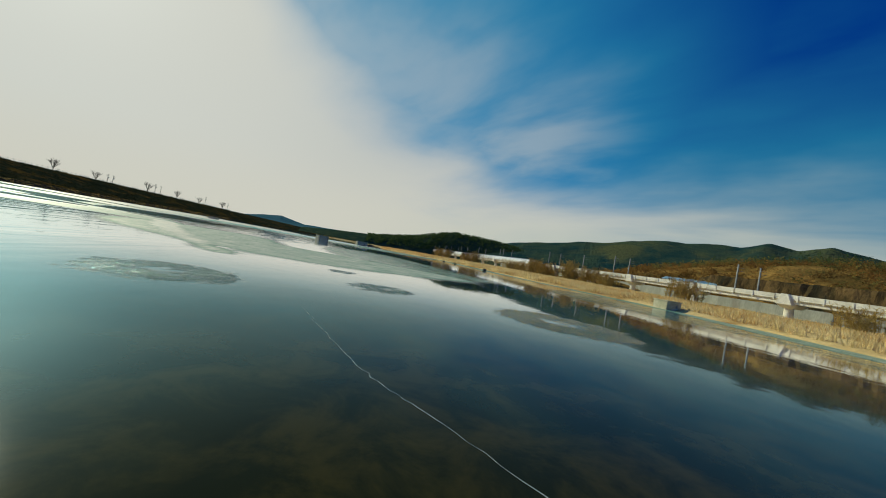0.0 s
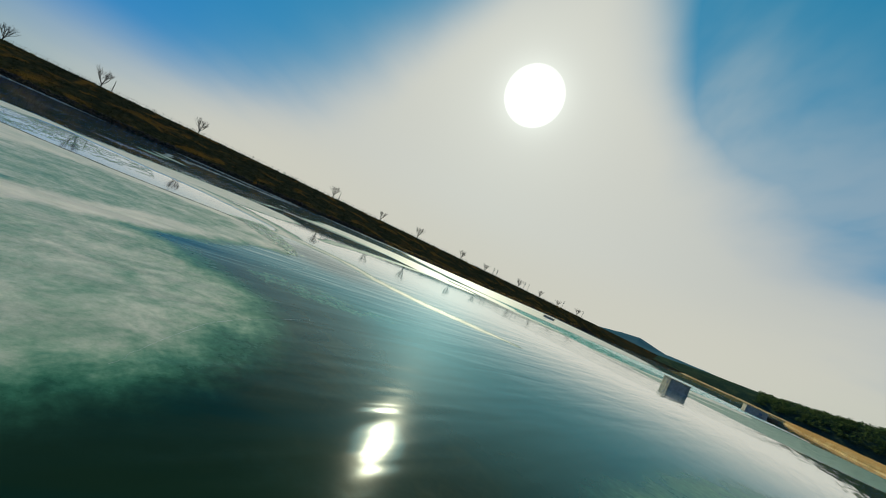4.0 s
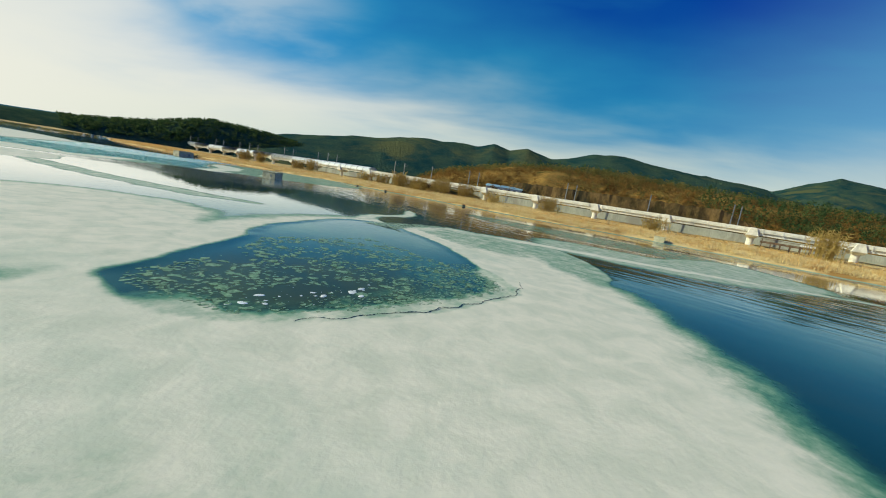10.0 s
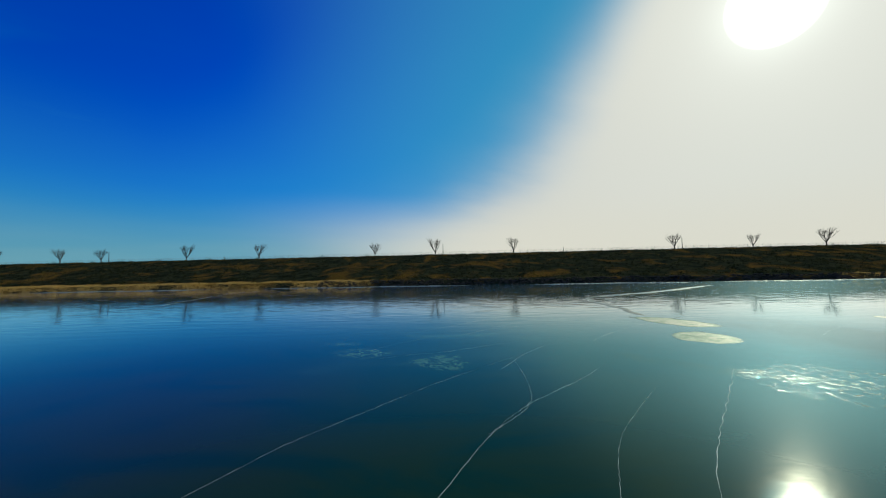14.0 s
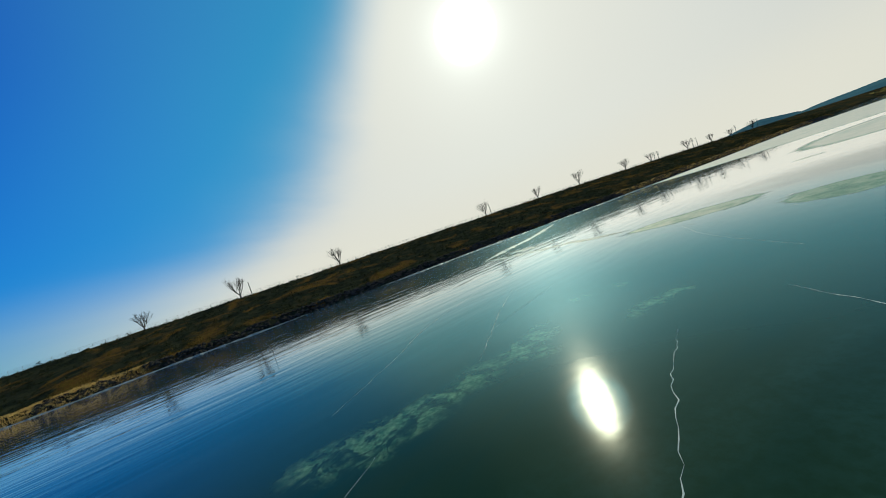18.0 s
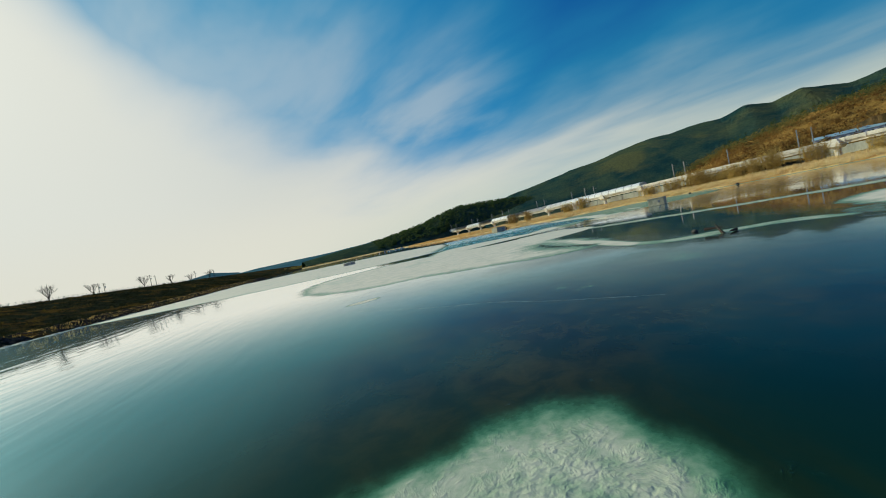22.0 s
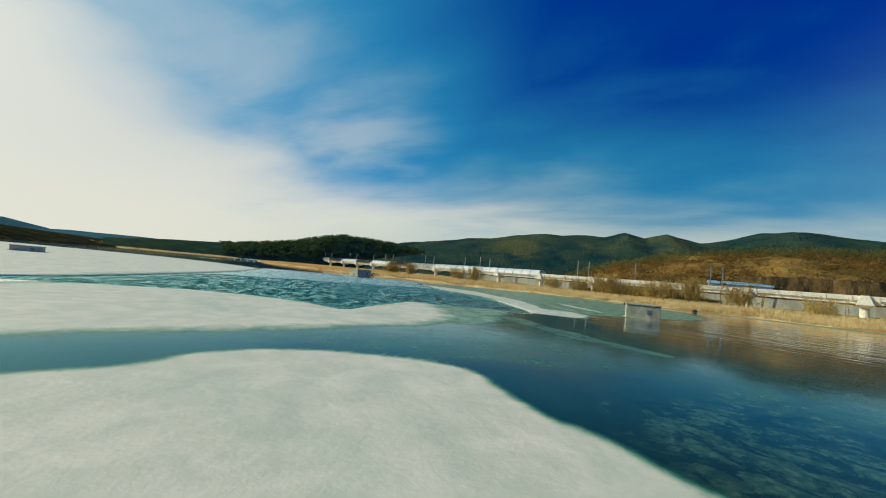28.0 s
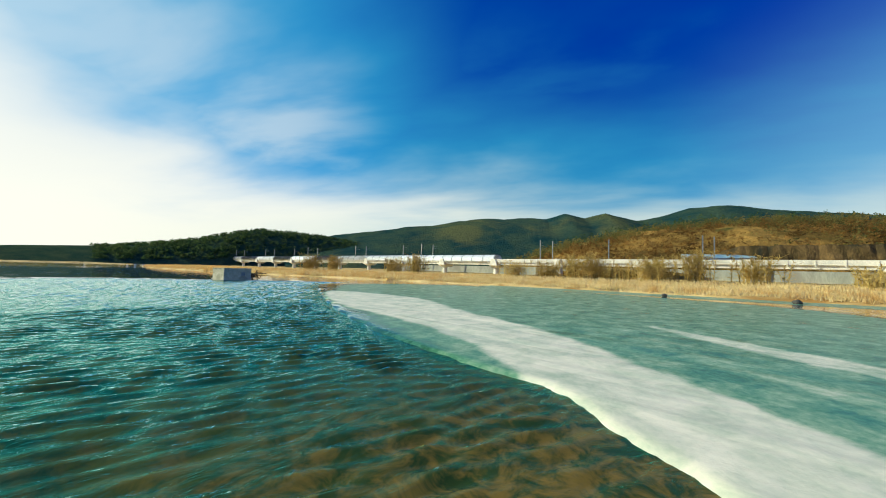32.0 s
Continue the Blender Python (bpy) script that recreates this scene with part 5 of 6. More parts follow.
stuff_mesh("bank_trees", np.concatenate([sprays(slope_spots(2600, 100, 136, 262, 400, BANK_HILL, 35, 0.10, 0.84), 2.6, 4.6, 38, 0.45, 36, 0.4), sprays(slope_spots(1500, 130, 164, 262, 400, BANK_HILL, 65, 0.30, 0.84), 2.6, 5.0, 38, 0.45, 66, 0.4)]), bank_leaf, "olive-green pines and brush on the bank upstream", "pines")
stuff_mesh("wood_pines", sprays(slope_spots(1500, 2, 34, 420, 470, WOOD_HILL, 41, 0.1, 0.82), 2.6, 2.2, 30, 0.5, 42, 0.3), pine_leaf, "dense pine wood on the low hill", "pines")
stuff_mesh("far_bank_trees", sprays([(x, y, 1.0) for x, y in zip(np.random.RandomState(43).uniform(-150, 60, 260), np.random.RandomState(44).uniform(670, 720, 260))], 4.0, 4.0, 30, 0.8, 45), olive_leaf, "line of dark bare trees on the far bank", "trees")

# ---- railway bank: wall, barrier, train ----
def along_line(name, side, z0, z1, thick, y0, y1, mat, label, category, lean=0.0):
    """A wall that follows the viaduct at a distance."""
    pts = [(p, d) for p, d in line_points(5.0) if y0 <= p.y <= y1]
    verts, faces = [], []
    for p, d in pts:
        n = Vector((d.y, -d.x))
        for s, z in ((side, z0), (side + lean, z1), (side + lean + thick, z1), (side + thick, z0)):
            q = p + n * s
            verts.append((q.x, q.y, z))
    for i in range(len(pts) - 1):
        for j in range(4):
            a, b = i * 4 + j, i * 4 + (j + 1) % 4
            faces.append((a, b, b + 4, a + 4))
    faces += [(3, 2, 1, 0), tuple(len(verts) - 4 + k for k in range(4))]
    ob = mesh_object(name, verts, faces, mat)
    return tagged(ob, label, category, kind="structure")


wall_mat = material("old_concrete", (0.30, 0.31, 0.26), (0.44, 0.44, 0.37), 4.0, 0.9, 0.4, 12, third=(0.26, 0.24, 0.20), stretch_by=(1, 1, 0.3))
along_line("wall_road", 11.0, 0.5, 5.0, 0.5, -40, 250, wall_mat, "grey concrete retaining wall below the hillside", "wall", 0.4)


def rock_cutting(y0, y1, side):
    """A steep bare rock face cut into the foot of the hillside, broken by dark clefts."""
    pts = [(p, d) for p, d in line_points(1.5) if y0 <= p.y <= y1]
    verts, faces, rows = [], [], 8
    for i, (p, d) in enumerate(pts):
        n = Vector((d.y, -d.x))
        ends = min(1.0, 6.0 * i / len(pts), 6.0 * (len(pts) - 1 - i) / len(pts))
        for j in range(rows + 1):
            f = j / rows
            cleft = 1.8 * abs(noise.noise((i * 0.31, f * 0.9, 4.0))) + 0.8 * noise.noise((i * 0.9, f * 3.0, 9.0))
            q = p + n * (side + 4.5 * f + cleft)
            verts.append((q.x, q.y, 4.0 + (9.5 * ends + 0.5) * f + 0.5 * noise.noise((i * 0.5, f * 2.0, 1.0))))
    for i in range(len(pts) - 1):
        for j in range(rows):
            a = i * (rows + 1) + j
            faces.append((a, a + 1, a + rows + 2, a + rows + 1))
    ob = mesh_object("rock_cutting", verts, faces, material("cut_rock", (0.040, 0.032, 0.016), (0.17, 0.11, 0.048), 5.0, 0.95, 0.9, 10, third=(0.03, 0.032, 0.024), stretch_by=(1, 1, 0.35), bump_dist=0.5, spec=0.0))
    return tagged(ob, "dark bare rock cutting above the railway", "rock face", kind="structure")


rock_cutting(-10, 130, 34.0)
white_sheet = material("white_sheet", (0.70, 0.72, 0.73), (0.80, 0.81, 0.81), 6.0, 0.4, 0.1, 8)


def barrier():
    """25 m of arched white noise barrier over the deck."""
    thing = new("noise_barrier")
    bm = bmesh.new()
    n = 10
    rows = [[bm.verts.new((-3.3 * math.cos(math.pi * k / n), y, 6.72 + 2.5 * math.sin(math.pi * k / n) ** 0.7)) for k in range(n + 1)] for y in (-12.5, 12.5)]
    for k in range(n):
        bm.faces.new((rows[0][k], rows[0][k + 1], rows[1][k + 1], rows[1][k]))
    bmesh.ops.solidify(bm, geom=bm.faces[:], thickness=0.08)
    part("hood", bm, white_sheet, thing)
    for j in range(6):
        bm = bmesh.new()
        y = -12.5 + 5.0 * j
        for k in range(n):
            p = [Vector((-3.36 * math.cos(math.pi * q / n), y, 6.72 + 2.56 * math.sin(math.pi * q / n) ** 0.7)) for q in (k, k + 1)]
            limb(bm, p[0], p[1], 0.08, 0.08, 4)
        part("rib", bm, steel, thing)
    return tagged(thing, "white arched noise barrier over the railway", "noise barrier", "noise barrier sections")


spots = [(p, q) for (p, _), (q, _) in zip(piers, piers[1:]) if 165 < p.y < 440]
first_barrier = barrier()
for k, (p, q) in enumerate(spots):
    place(first_barrier, along((p + q) / 2, (q - p).normalized()), k == 0)

train_white = material("train_white", (0.62, 0.64, 0.66), (0.74, 0.75, 0.76), 3.0, 0.35, 0.05, 8)
train_blue = material("train_blue", (0.02, 0.12, 0.42), (0.03, 0.17, 0.52), 3.0, 0.35, 0.05, 8)
glass_dark = material("dark_glass", (0.01, 0.012, 0.015), (0.02, 0.024, 0.03), 1.0, 0.08, 0.0)


roof_teal = material("pale_blue_roof", (0.24, 0.40, 0.48), (0.32, 0.48, 0.55), 3.0, 0.5, 0.05, 8)


def long_shed(x, y, z, length, turn):
    """A long low building on the slope behind the viaduct."""
    thing = new("long_shed")
    boxed("wall", -3.5, 3.5, -length / 2, length / 2, -3.0, 2.6, train_white, thing)
    bm = bmesh.new()
    v = [bm.verts.new(p) for s in (-1, 1) for p in ((-4.0, s * (length / 2 + 0.4), 2.61), (4.0, s * (length / 2 + 0.4), 2.61), (0, s * (length / 2 + 0.4), 3.9))]
    for f in ((0, 2, 1), (3, 4, 5), (0, 3, 5, 2), (1, 2, 5, 4), (0, 1, 4, 3)):
        bm.faces.new([v[q] for q in f])
    part("roof", bm, roof_teal, thing, "pale blue metal roof")
    for k in range(8):
        q = -length / 2 + length * (k + 0.5) / 8
        boxed("window", -3.56, -3.44, q - 0.8, q + 0.8, 0.7, 1.8, glass_dark, thing)
    thing.matrix_basis = pose(x, y, z, 0, 0, turn)
    return tagged(thing, "long low white shed with a pale blue roof behind the viaduct", "shed")


long_shed(176, 118, 7.0, 20, 24)


# ---- details of the ice ----
crack_mat = material("crack_ice", (0.36, 0.46, 0.43), (0.66, 0.72, 0.67), 0.4, 0.7, 0.6, 8, spec=0.1)


def thin_ice_material():
    """Pale clouded ice that thins out to nothing at its edges."""
    m = bpy.data.materials.new("thin_ice")
    m.use_nodes = True
    tree = m.node_tree
    tree.nodes.clear()
    make, put, math_, mix, span, noise_, stretch = node_kit(tree)
    pos = make("ShaderNodeNewGeometry").outputs["Position"]
    att = make("ShaderNodeAttribute")
    att.attribute_name = "body"
    mottle, fine = noise_(pos, 9.0, 4.0, 0.6, 0.4), noise_(pos, 28.0, 3.0, 0.6)
    b, clear, both = make("ShaderNodeBsdfPrincipled"), make("ShaderNodeBsdfTransparent"), make("ShaderNodeMixShader")
    put(b.inputs["Base Color"], mix(span(mottle, 0.3, 0.7), (0.075, 0.165, 0.085, 1), mix(span(fine, 0.3, 0.7), (0.20, 0.34, 0.20, 1), (0.36, 0.50, 0.31, 1))))
    b.inputs["Roughness"].default_value, b.inputs["Specular IOR Level"].default_value = 0.4, 0.1
    thick = math_("ADD", att.outputs["Fac"], math_("MULTIPLY", math_("SUBTRACT", mottle, 0.5), 0.9))
    put(both.inputs[0], span(thick, 0.05, 0.85, 0.0, 0.92))
    tree.links.new(clear.outputs[0], both.inputs[1])
    tree.links.new(b.outputs[0], both.inputs[2])
    out = make("ShaderNodeOutputMaterial")
    tree.links.new(both.outputs[0], out.inputs[0])
    return m


floe_mat = thin_ice_material()
pale_floe = material("pale_floe", (0.22, 0.36, 0.21), (0.52, 0.62, 0.42), 0.35, 0.5, 0.4, 6, random_by=0.3)
lump_mat = material("white_ice", (0.70, 0.72, 0.70), (0.86, 0.87, 0.85), 0.3, 0.5, 0.5, 6)
stone_mat = material("stone", (0.03, 0.03, 0.028), (0.07, 0.065, 0.055), 0.3, 0.8, 0.5, 6)


def crack(points, width, seed, steps=14, stray=0.45):
    """A thin raised seam of white ice along a wandering line."""
    rng = random.Random(seed)
    pts = [Vector(p) for p in points]
    line = []
    for i in range(len(pts) - 1):
        a, b, c, d = pts[max(i - 1, 0)], pts[i], pts[i + 1], pts[min(i + 2, len(pts) - 1)]
        for s in range(steps):
            t = s / steps
            line.append(0.5 * (2 * b + (c - a) * t + (2 * a - 5 * b + 4 * c - d) * t * t + (3 * b - a - 3 * c + d) * t ** 3))
    line.append(pts[-1])
    verts, faces = [], []
    for i, p in enumerate(line):
        d = (line[min(i + 1, len(line) - 1)] - line[max(i - 1, 0)]).normalized()
        n = Vector((-d.y, d.x))
        p = p + n * rng.gauss(0, width * stray)
        w = 0.21 * width * rng.uniform(0.2, 1.1) * (0.1 + math.sin(math.pi * min(max(i / (len(line) - 1), 0.03), 0.97)) ** 0.4)
        for s, z in ((-w, 0.003), (0, 0.0045), (w, 0.003)):
            q = p + n * s
            verts.append((q.x, q.y, z))
    for i in range(len(line) - 1):
        for j in range(2):
            faces.append((i * 3 + j, i * 3 + j + 1, i * 3 + j + 4, i * 3 + j + 3))
    ob = mesh_object("ice_crack", verts, faces, crack_mat)
    return tagged(ob, "white healed crack in the clear ice", "ice crack", kind="structure")


CRACKS = [
    ([(-20.3, 16.4), (-16.2, 12.5), (-12.3, 8.8), (-9.2, 6.6), (-7.5, 5.5)], 0.05),
    ([(-18, 10.7), (-14, 7), (-11.1, 5.3), (-9.2, 4.4)], 0.03),
    ([(-24.2, 5.9), (-17.5, 5), (-14.2, 2.6), (-11, 0.7), (-8.5, -1)], 0.035),
    ([(-24.3, 5.9), (-20.2, 1.4), (-16.6, -1.9), (-14.1, -4.1), (-10.7, -6.1)], 0.035),
    ([(-21.3, 9.7), (-19.6, 8), (-16.8, 4.7), (-14.3, 2.6)], 0.05),
    ([(-38.4, 11.1), (-35.7, 7.8), (-34.5, 6.5), (-33.3, 5.2), (-32.3, 4.1)], 0.04),
    ([(-35.7, 11.1), (-34.7, 7.4), (-34.2, 6.2)], 0.02),
    ([(-43.2, 13.4), (-41.3, 9.7), (-39.5, 6.5), (-37.1, 3.9), (-34.5, 0.7)], 0.045),
    ([(-38.1, 21.8), (-37.5, 19.3), (-37.2, 17.2), (-37.2, 13.8)], 0.02),
    ([(-35.4, 21.7), (-33.3, 18.8), (-32.4, 17.4), (-30.6, 15.2), (-27.6, 12.1)], 0.03),
    ([(-65.3, -42.3), (-73.6, -43.3), (-96, -44), (-108, -34)], 0.5),
    ([(-28.3, 6.4), (-27.6, 4.6), (-26.3, 1.9), (-25.8, -0.4), (-25.1, -2.2)], 0.04),
    ([(-31.0, 0.6), (-29.1, -1.7), (-27.4, -2.9)], 0.03),
    ([(-27.1, 8.7), (-24.8, 6.7), (-23.1, 5.5), (-21.8, 4.6)], 0.06),
    ([(-34.3, 39.8), (-31.5, 35.6), (-30.1, 34), (-29.4, 32.8), (-28.7, 31.4), (-27, 28.9)], 0.035),
    ([(48.3, -16.7), (49.6, -19.6), (50.4, -20.8), (51.6, -22.6)], 0.025),
    ([(41.6, -9.6), (42.8, -11.9), (43.3, -13.2)], 0.03),
    ([(39.9, -3.4), (41.2, -6.9), (41.6, -10.1)], 0.02),
    ([(28.3, 21.3), (27, 23.4), (24.9, 24.8)], 0.03),
    ([(37.2, 16.8), (35, 18.6), (33.7, 21.2)], 0.03),
]
for k, (pts, w) in enumerate(CRACKS):
    crack(pts, w, k)
dark_ice = material("dark_crack", (0.004, 0.016, 0.014), (0.012, 0.032, 0.026), 0.3, 0.2, 0.0, 6)
rim_rng, rim_line = random.Random(4), []
for k, (x, y) in enumerate(rounded(POOL[1:7], 16)[16:75]):
    bay = 0.22 * abs(math.sin(k * 0.36 + 0.9 * math.sin(k * 0.23))) + 0.07 * abs(math.sin(k * 1.1 + 1)) + 0.02 * rim_rng.random()
    rim_line.append((x + 0.3 * bay, y + bay - 0.08))
rim_crack = crack(rim_line, 0.16, 77, 4, 0.06)
rim_crack.data.materials[0] = dark_ice
rim_crack["label"] = "dark open crack along the pool's broken rim"
def seam(points, width, height, seed, label):
    """A low uneven ridge of white ice along a line, tapering at its ends."""
    rng = random.Random(seed)
    line = [Vector(p) for p in points]
    while len(line) < 60:
        line = [q for a, b in zip(line, line[1:]) for q in (a, (a + b) / 2)] + [line[-1]]
    verts, faces, n = [], [], len(line)
    for i, p in enumerate(line):
        d = (line[min(i + 1, n - 1)] - line[max(i - 1, 0)]).normalized()
        side = Vector((-d.y, d.x))
        taper = min(1.0, 5 * i / n + 0.1, 5 * (n - 1 - i) / n + 0.1)
        p = p + side * rng.gauss(0, width * 0.12)
        w, h = width / 2 * taper * rng.uniform(0.45, 1.2), height * taper * rng.uniform(0.3, 1.2)
        for k, up in ((-1, 0.002), (-0.4, 0.8 * h), (0.3, h), (1, 0.002)):
            q = p + side * (k * w)
            verts.append((q.x, q.y, up + 0.003))
    for i in range(n - 1):
        for j in range(3):
            faces.append((i * 4 + j, i * 4 + j + 1, i * 4 + j + 5, i * 4 + j + 4))
    ob = mesh_object("ice_seam", verts, faces, seam_mat)
    return tagged(ob, label, "ice seam", kind="structure")


seam_mat = material("seam_ice", (0.16, 0.21, 0.19), (0.36, 0.41, 0.38), 0.5, 0.6, 0.5, 8, spec=0.05)
for k, (pts, w, h) in enumerate([
    ([(-82, 66), (-75, 55), (-67.5, 43), (-63.5, 33.5), (-59.8, 26.6)], 1.3, 0.12),
    ([(-59.8, 26.6), (-55, 25.3), (-49, 24.6), (-45.9, 24.7), (-42, 23.6), (-39, 23.4)], 0.9, 0.05),
    ([(-57.1, 28.4), (-53.2, 28.2), (-50.2, 28.6)], 1.5, 0.06),
]):
    seam(pts, w, h, 40 + k, "thick white pressure seam in the ice near the levee")
# a broken shelf of white shore ice along the foot of the levee
for y0, y1, w in ((-120, -60, 1.2), (-46, 14, 1.0), (30, 72, 1.0), (78, 150, 1.2), (165, 280, 1.2)):
    seam([(left_edge(y) + 1.4 + 0.8 * math.sin(y * 0.21), y) for y in range(y0, y1 + 1, 6)], w, 0.16, 60 + y0, "white shore ice along the foot of the levee")


def plate_ring(rng, r, n=17):
    """An uneven rounded outline."""
    ph = [rng.uniform(0, 6.283) for _ in range(4)]
    flat = rng.uniform(0.5, 0.95)
    out = []
    for k in range(n):
        a = 6.283 * k / n
        q = r * (1 + 0.18 * math.sin(2 * a + ph[0]) + 0.14 * math.sin(3 * a + ph[1]) + 0.10 * math.sin(5 * a + ph[2]) + 0.07 * math.sin(7 * a + ph[3])) * rng.uniform(0.95, 1.05)
        out.append((q * math.cos(a), q * flat * math.sin(a)))
    return out


def plate(seed, r, thick):
    """A rounded sheet of broken ice."""
    rng = random.Random(seed)
    bm = bmesh.new()
    ring = plate_ring(rng, r)
    n = len(ring)
    top = [bm.verts.new((x * 0.95, y * 0.95, thick)) for x, y in ring]
    mid = [bm.verts.new((x, y, thick * 0.6)) for x, y in ring]
    low = [bm.verts.new((x * 0.97, y * 0.97, 0)) for x, y in ring]
    bm.faces.new(top)
    for a, b in ((mid, top), (low, mid)):
        for k in range(n):
            bm.faces.new((a[k], a[(k + 1) % n], b[(k + 1) % n], b[k]))
    me = bpy.data.meshes.new("ice_floe")
    bm.to_mesh(me)
    bm.free()
    return me


def scatter_plates(meshes, mat, spots, label, group, name="ice_floe", category="ice floe"):
    for me in meshes:
        me.materials.append(mat)
    for k, (x, y, z, s, turn) in enumerate(spots):
        ob = new(name, meshes[k % len(meshes)])
        ob.matrix_basis = pose(x, y, z, 0, 0, turn) @ Matrix.Scale(s, 4)
        tagged(ob, label, category, group)


def inside(p, poly):
    return float(outline_distance(np.array([p[0]]), np.array([p[1]]), poly)[0])


rng = random.Random(15)
pool_line = rounded(POOL)


def body_of(me, values):
    att = me.attributes.new("body", "FLOAT", "POINT")
    att.data.foreach_set("value", np.array(values, np.float32))


def thin_floe(seed, r, n=15):
    """A sunken sheet of clouded ice, thickest in the middle."""
    rng = random.Random(seed)
    ring = plate_ring(rng, r, n)
    verts = [(x, y, 0.004) for x, y in ring] + [(x * 0.72, y * 0.72, 0.010) for x, y in ring] + [(x * 0.3, y * 0.3, 0.013) for x, y in ring]
    faces = [(j * n + k, j * n + (k + 1) % n, (j + 1) * n + (k + 1) % n, (j + 1) * n + k) for j in range(2) for k in range(n)]
    me = bpy.data.meshes.new("ice_floe")
    me.from_pydata(verts, [], faces + [tuple(range(2 * n, 3 * n))])
    body_of(me, [0.0] * n + [0.62] * n + [0.85] * n)
    return me


def packed(count, seed, sizes, fits, gap):
    """Places that touch but hardly overlap; fits(x, y, d) gives the chance of one there."""
    r = np.random.RandomState(seed)
    xs, ys, ds, cells, out = r.uniform(-4, 15.8, count), r.uniform(7.2, 26.6, count), None, {}, []
    ds = outline_distance(xs, ys, pool_line)
    patch = wavy(xs, ys, 4.2, 31) + 0.5 * wavy(xs, ys, 1.6, 32)
    for x, y, d, p in zip(xs, ys, ds, patch):
        size = sizes[r.randint(len(sizes))]
        if d < size * 0.6 or r.rand() > fits(x, y, d, p):
            continue
        home = (int(x // 0.8), int(y // 0.8))
        near = [q for i in (-1, 0, 1) for j in (-1, 0, 1) for q in cells.get((home[0] + i, home[1] + j), ())]
        if all(math.hypot(x - q[0], y - q[1]) > gap * (size + q[2]) for q in near):
            cells.setdefault(home, []).append((x, y, size))
            out.append((x, y, size, d))
    return out


def in_streaks(x, y, d, p):
    bare = math.hypot((x - 0.3) / 2.0, (y - 10.2) / 1.2) < 1 or x > 9.5 or d < 0.9 or y > 19
    return 0.0 if bare else 1.0 if p > -0.12 else 0.06


def along_rim(x, y, d, p):
    reach = 1.0 + 0.5 * p + 0.35 * max(0.0, x)
    return 0.0 if y > 14.5 - 0.2 * x or x > 10.8 or d < 0.62 or d > reach + 1.0 else 1.0 if d < reach else 0.45 * (reach + 1 - d)


floes = sorted(packed(5200, 3, (0.07, 0.09, 0.12, 0.16, 0.22, 0.3), in_streaks, 0.62), key=lambda q: -q[2])[:300]
scatter_plates([thin_floe(s, 0.36) for s in range(10)], floe_mat, [(x, y, -0.03, size / 0.36, rng.uniform(0, 360)) for x, y, size, d in floes], "thin clouded greenish piece of ice frozen into the pool", "ice floes in the pool")


def crumb_field(places, seed):
    """The countless small pieces packed along the rim and between the floes."""
    rng = random.Random(seed)
    verts, faces, body = [], [], []
    for x, y, size, d in places:
        ring, base, dense = plate_ring(rng, size, 8), len(verts), rng.uniform(0.45, 1.0) * (1.0 if d < 1.4 else 0.75)
        verts += [(x + a, y + b, -0.027) for a, b in ring] + [(x + a * 0.7, y + b * 0.7, -0.021) for a, b in ring]
        faces += [(base + k, base + (k + 1) % 8, base + 8 + (k + 1) % 8, base + 8 + k) for k in range(8)] + [tuple(range(base + 8, base + 16))]
        body += [0.0] * 8 + [dense] * 8
    me = bpy.data.meshes.new("ice_crumbs")
    me.from_pydata(verts, [], faces)
    body_of(me, body)
    me.materials.append(floe_mat)
    return tagged(new("ice_crumbs", me), "small greenish pieces of ice packed along the pool's rim", "ice", kind="stuff")


crumb_field(packed(26000, 6, (0.05, 0.06, 0.07, 0.09, 0.12, 0.16), along_rim, 0.72) + packed(16000, 9, (0.04, 0.05, 0.07, 0.09, 0.12, 0.15), in_streaks, 0.72), 5)


def small_plates(places, seed, level):
    """Small flat plates, pieces of x, y and radius."""
    rng = random.Random(seed)
    out = []
    for x, y, size in places:
        ring = plate_ring(rng, size, 9)
        n, z = len(ring), level + rng.uniform(0, 0.008)
        for k in range(n):
            a, b = ring[k], ring[(k + 1) % n]
            out += [(x, y, z + 0.008), (x + a[0], y + a[1], z), (x + b[0], y + b[1], z)]
    return np.array(out)


def ice_lump(seed, r):
    """A smooth low dome of white ice, oval and a little lopsided."""
    rng = random.Random(seed)
    flat, lop, n = rng.uniform(0.45, 0.8), rng.uniform(-0.15, 0.2), 12
    verts = []
    for f, z in ((1.0, 0.0), (0.93, 0.05), (0.65, 0.085), (0.3, 0.10)):
        for k in range(n):
            a = 6.2832 * k / n
            q = r * f * (1 + lop * math.cos(2 * a + seed) + 0.06 * math.sin(3 * a + seed))
            verts.append((q * math.cos(a), q * flat * math.sin(a), z * r))
    faces = [(j * n + k, j * n + (k + 1) % n, (j + 1) * n + (k + 1) % n, (j + 1) * n + k) for j in range(3) for k in range(n)]
    me = bpy.data.meshes.new("ice_lump")
    me.from_pydata(verts, [], faces + [tuple(range(3 * n, 4 * n))])
    me.polygons.foreach_set("use_smooth", [True] * len(me.polygons))
    return me


lumps = []
for k in range(64):
    x, y = rng.gauss(0.6, 1.2), rng.gauss(10.3, 0.55)
    if inside((x, y), pool_line) > 1.0:
        lumps.append((x, y, -0.032, rng.choice((0.05, 0.06, 0.06, 0.07, 0.08, 0.08, 0.1, 0.12, 0.2, 0.35, 0.5)), rng.uniform(0, 360)))
scatter_plates([ice_lump(60 + s, 0.3) for s in range(5)], lump_mat, lumps, "small rounded white lump of ice on the pool", "white ice lumps", "ice_lump", "ice lump")
crumbs = []
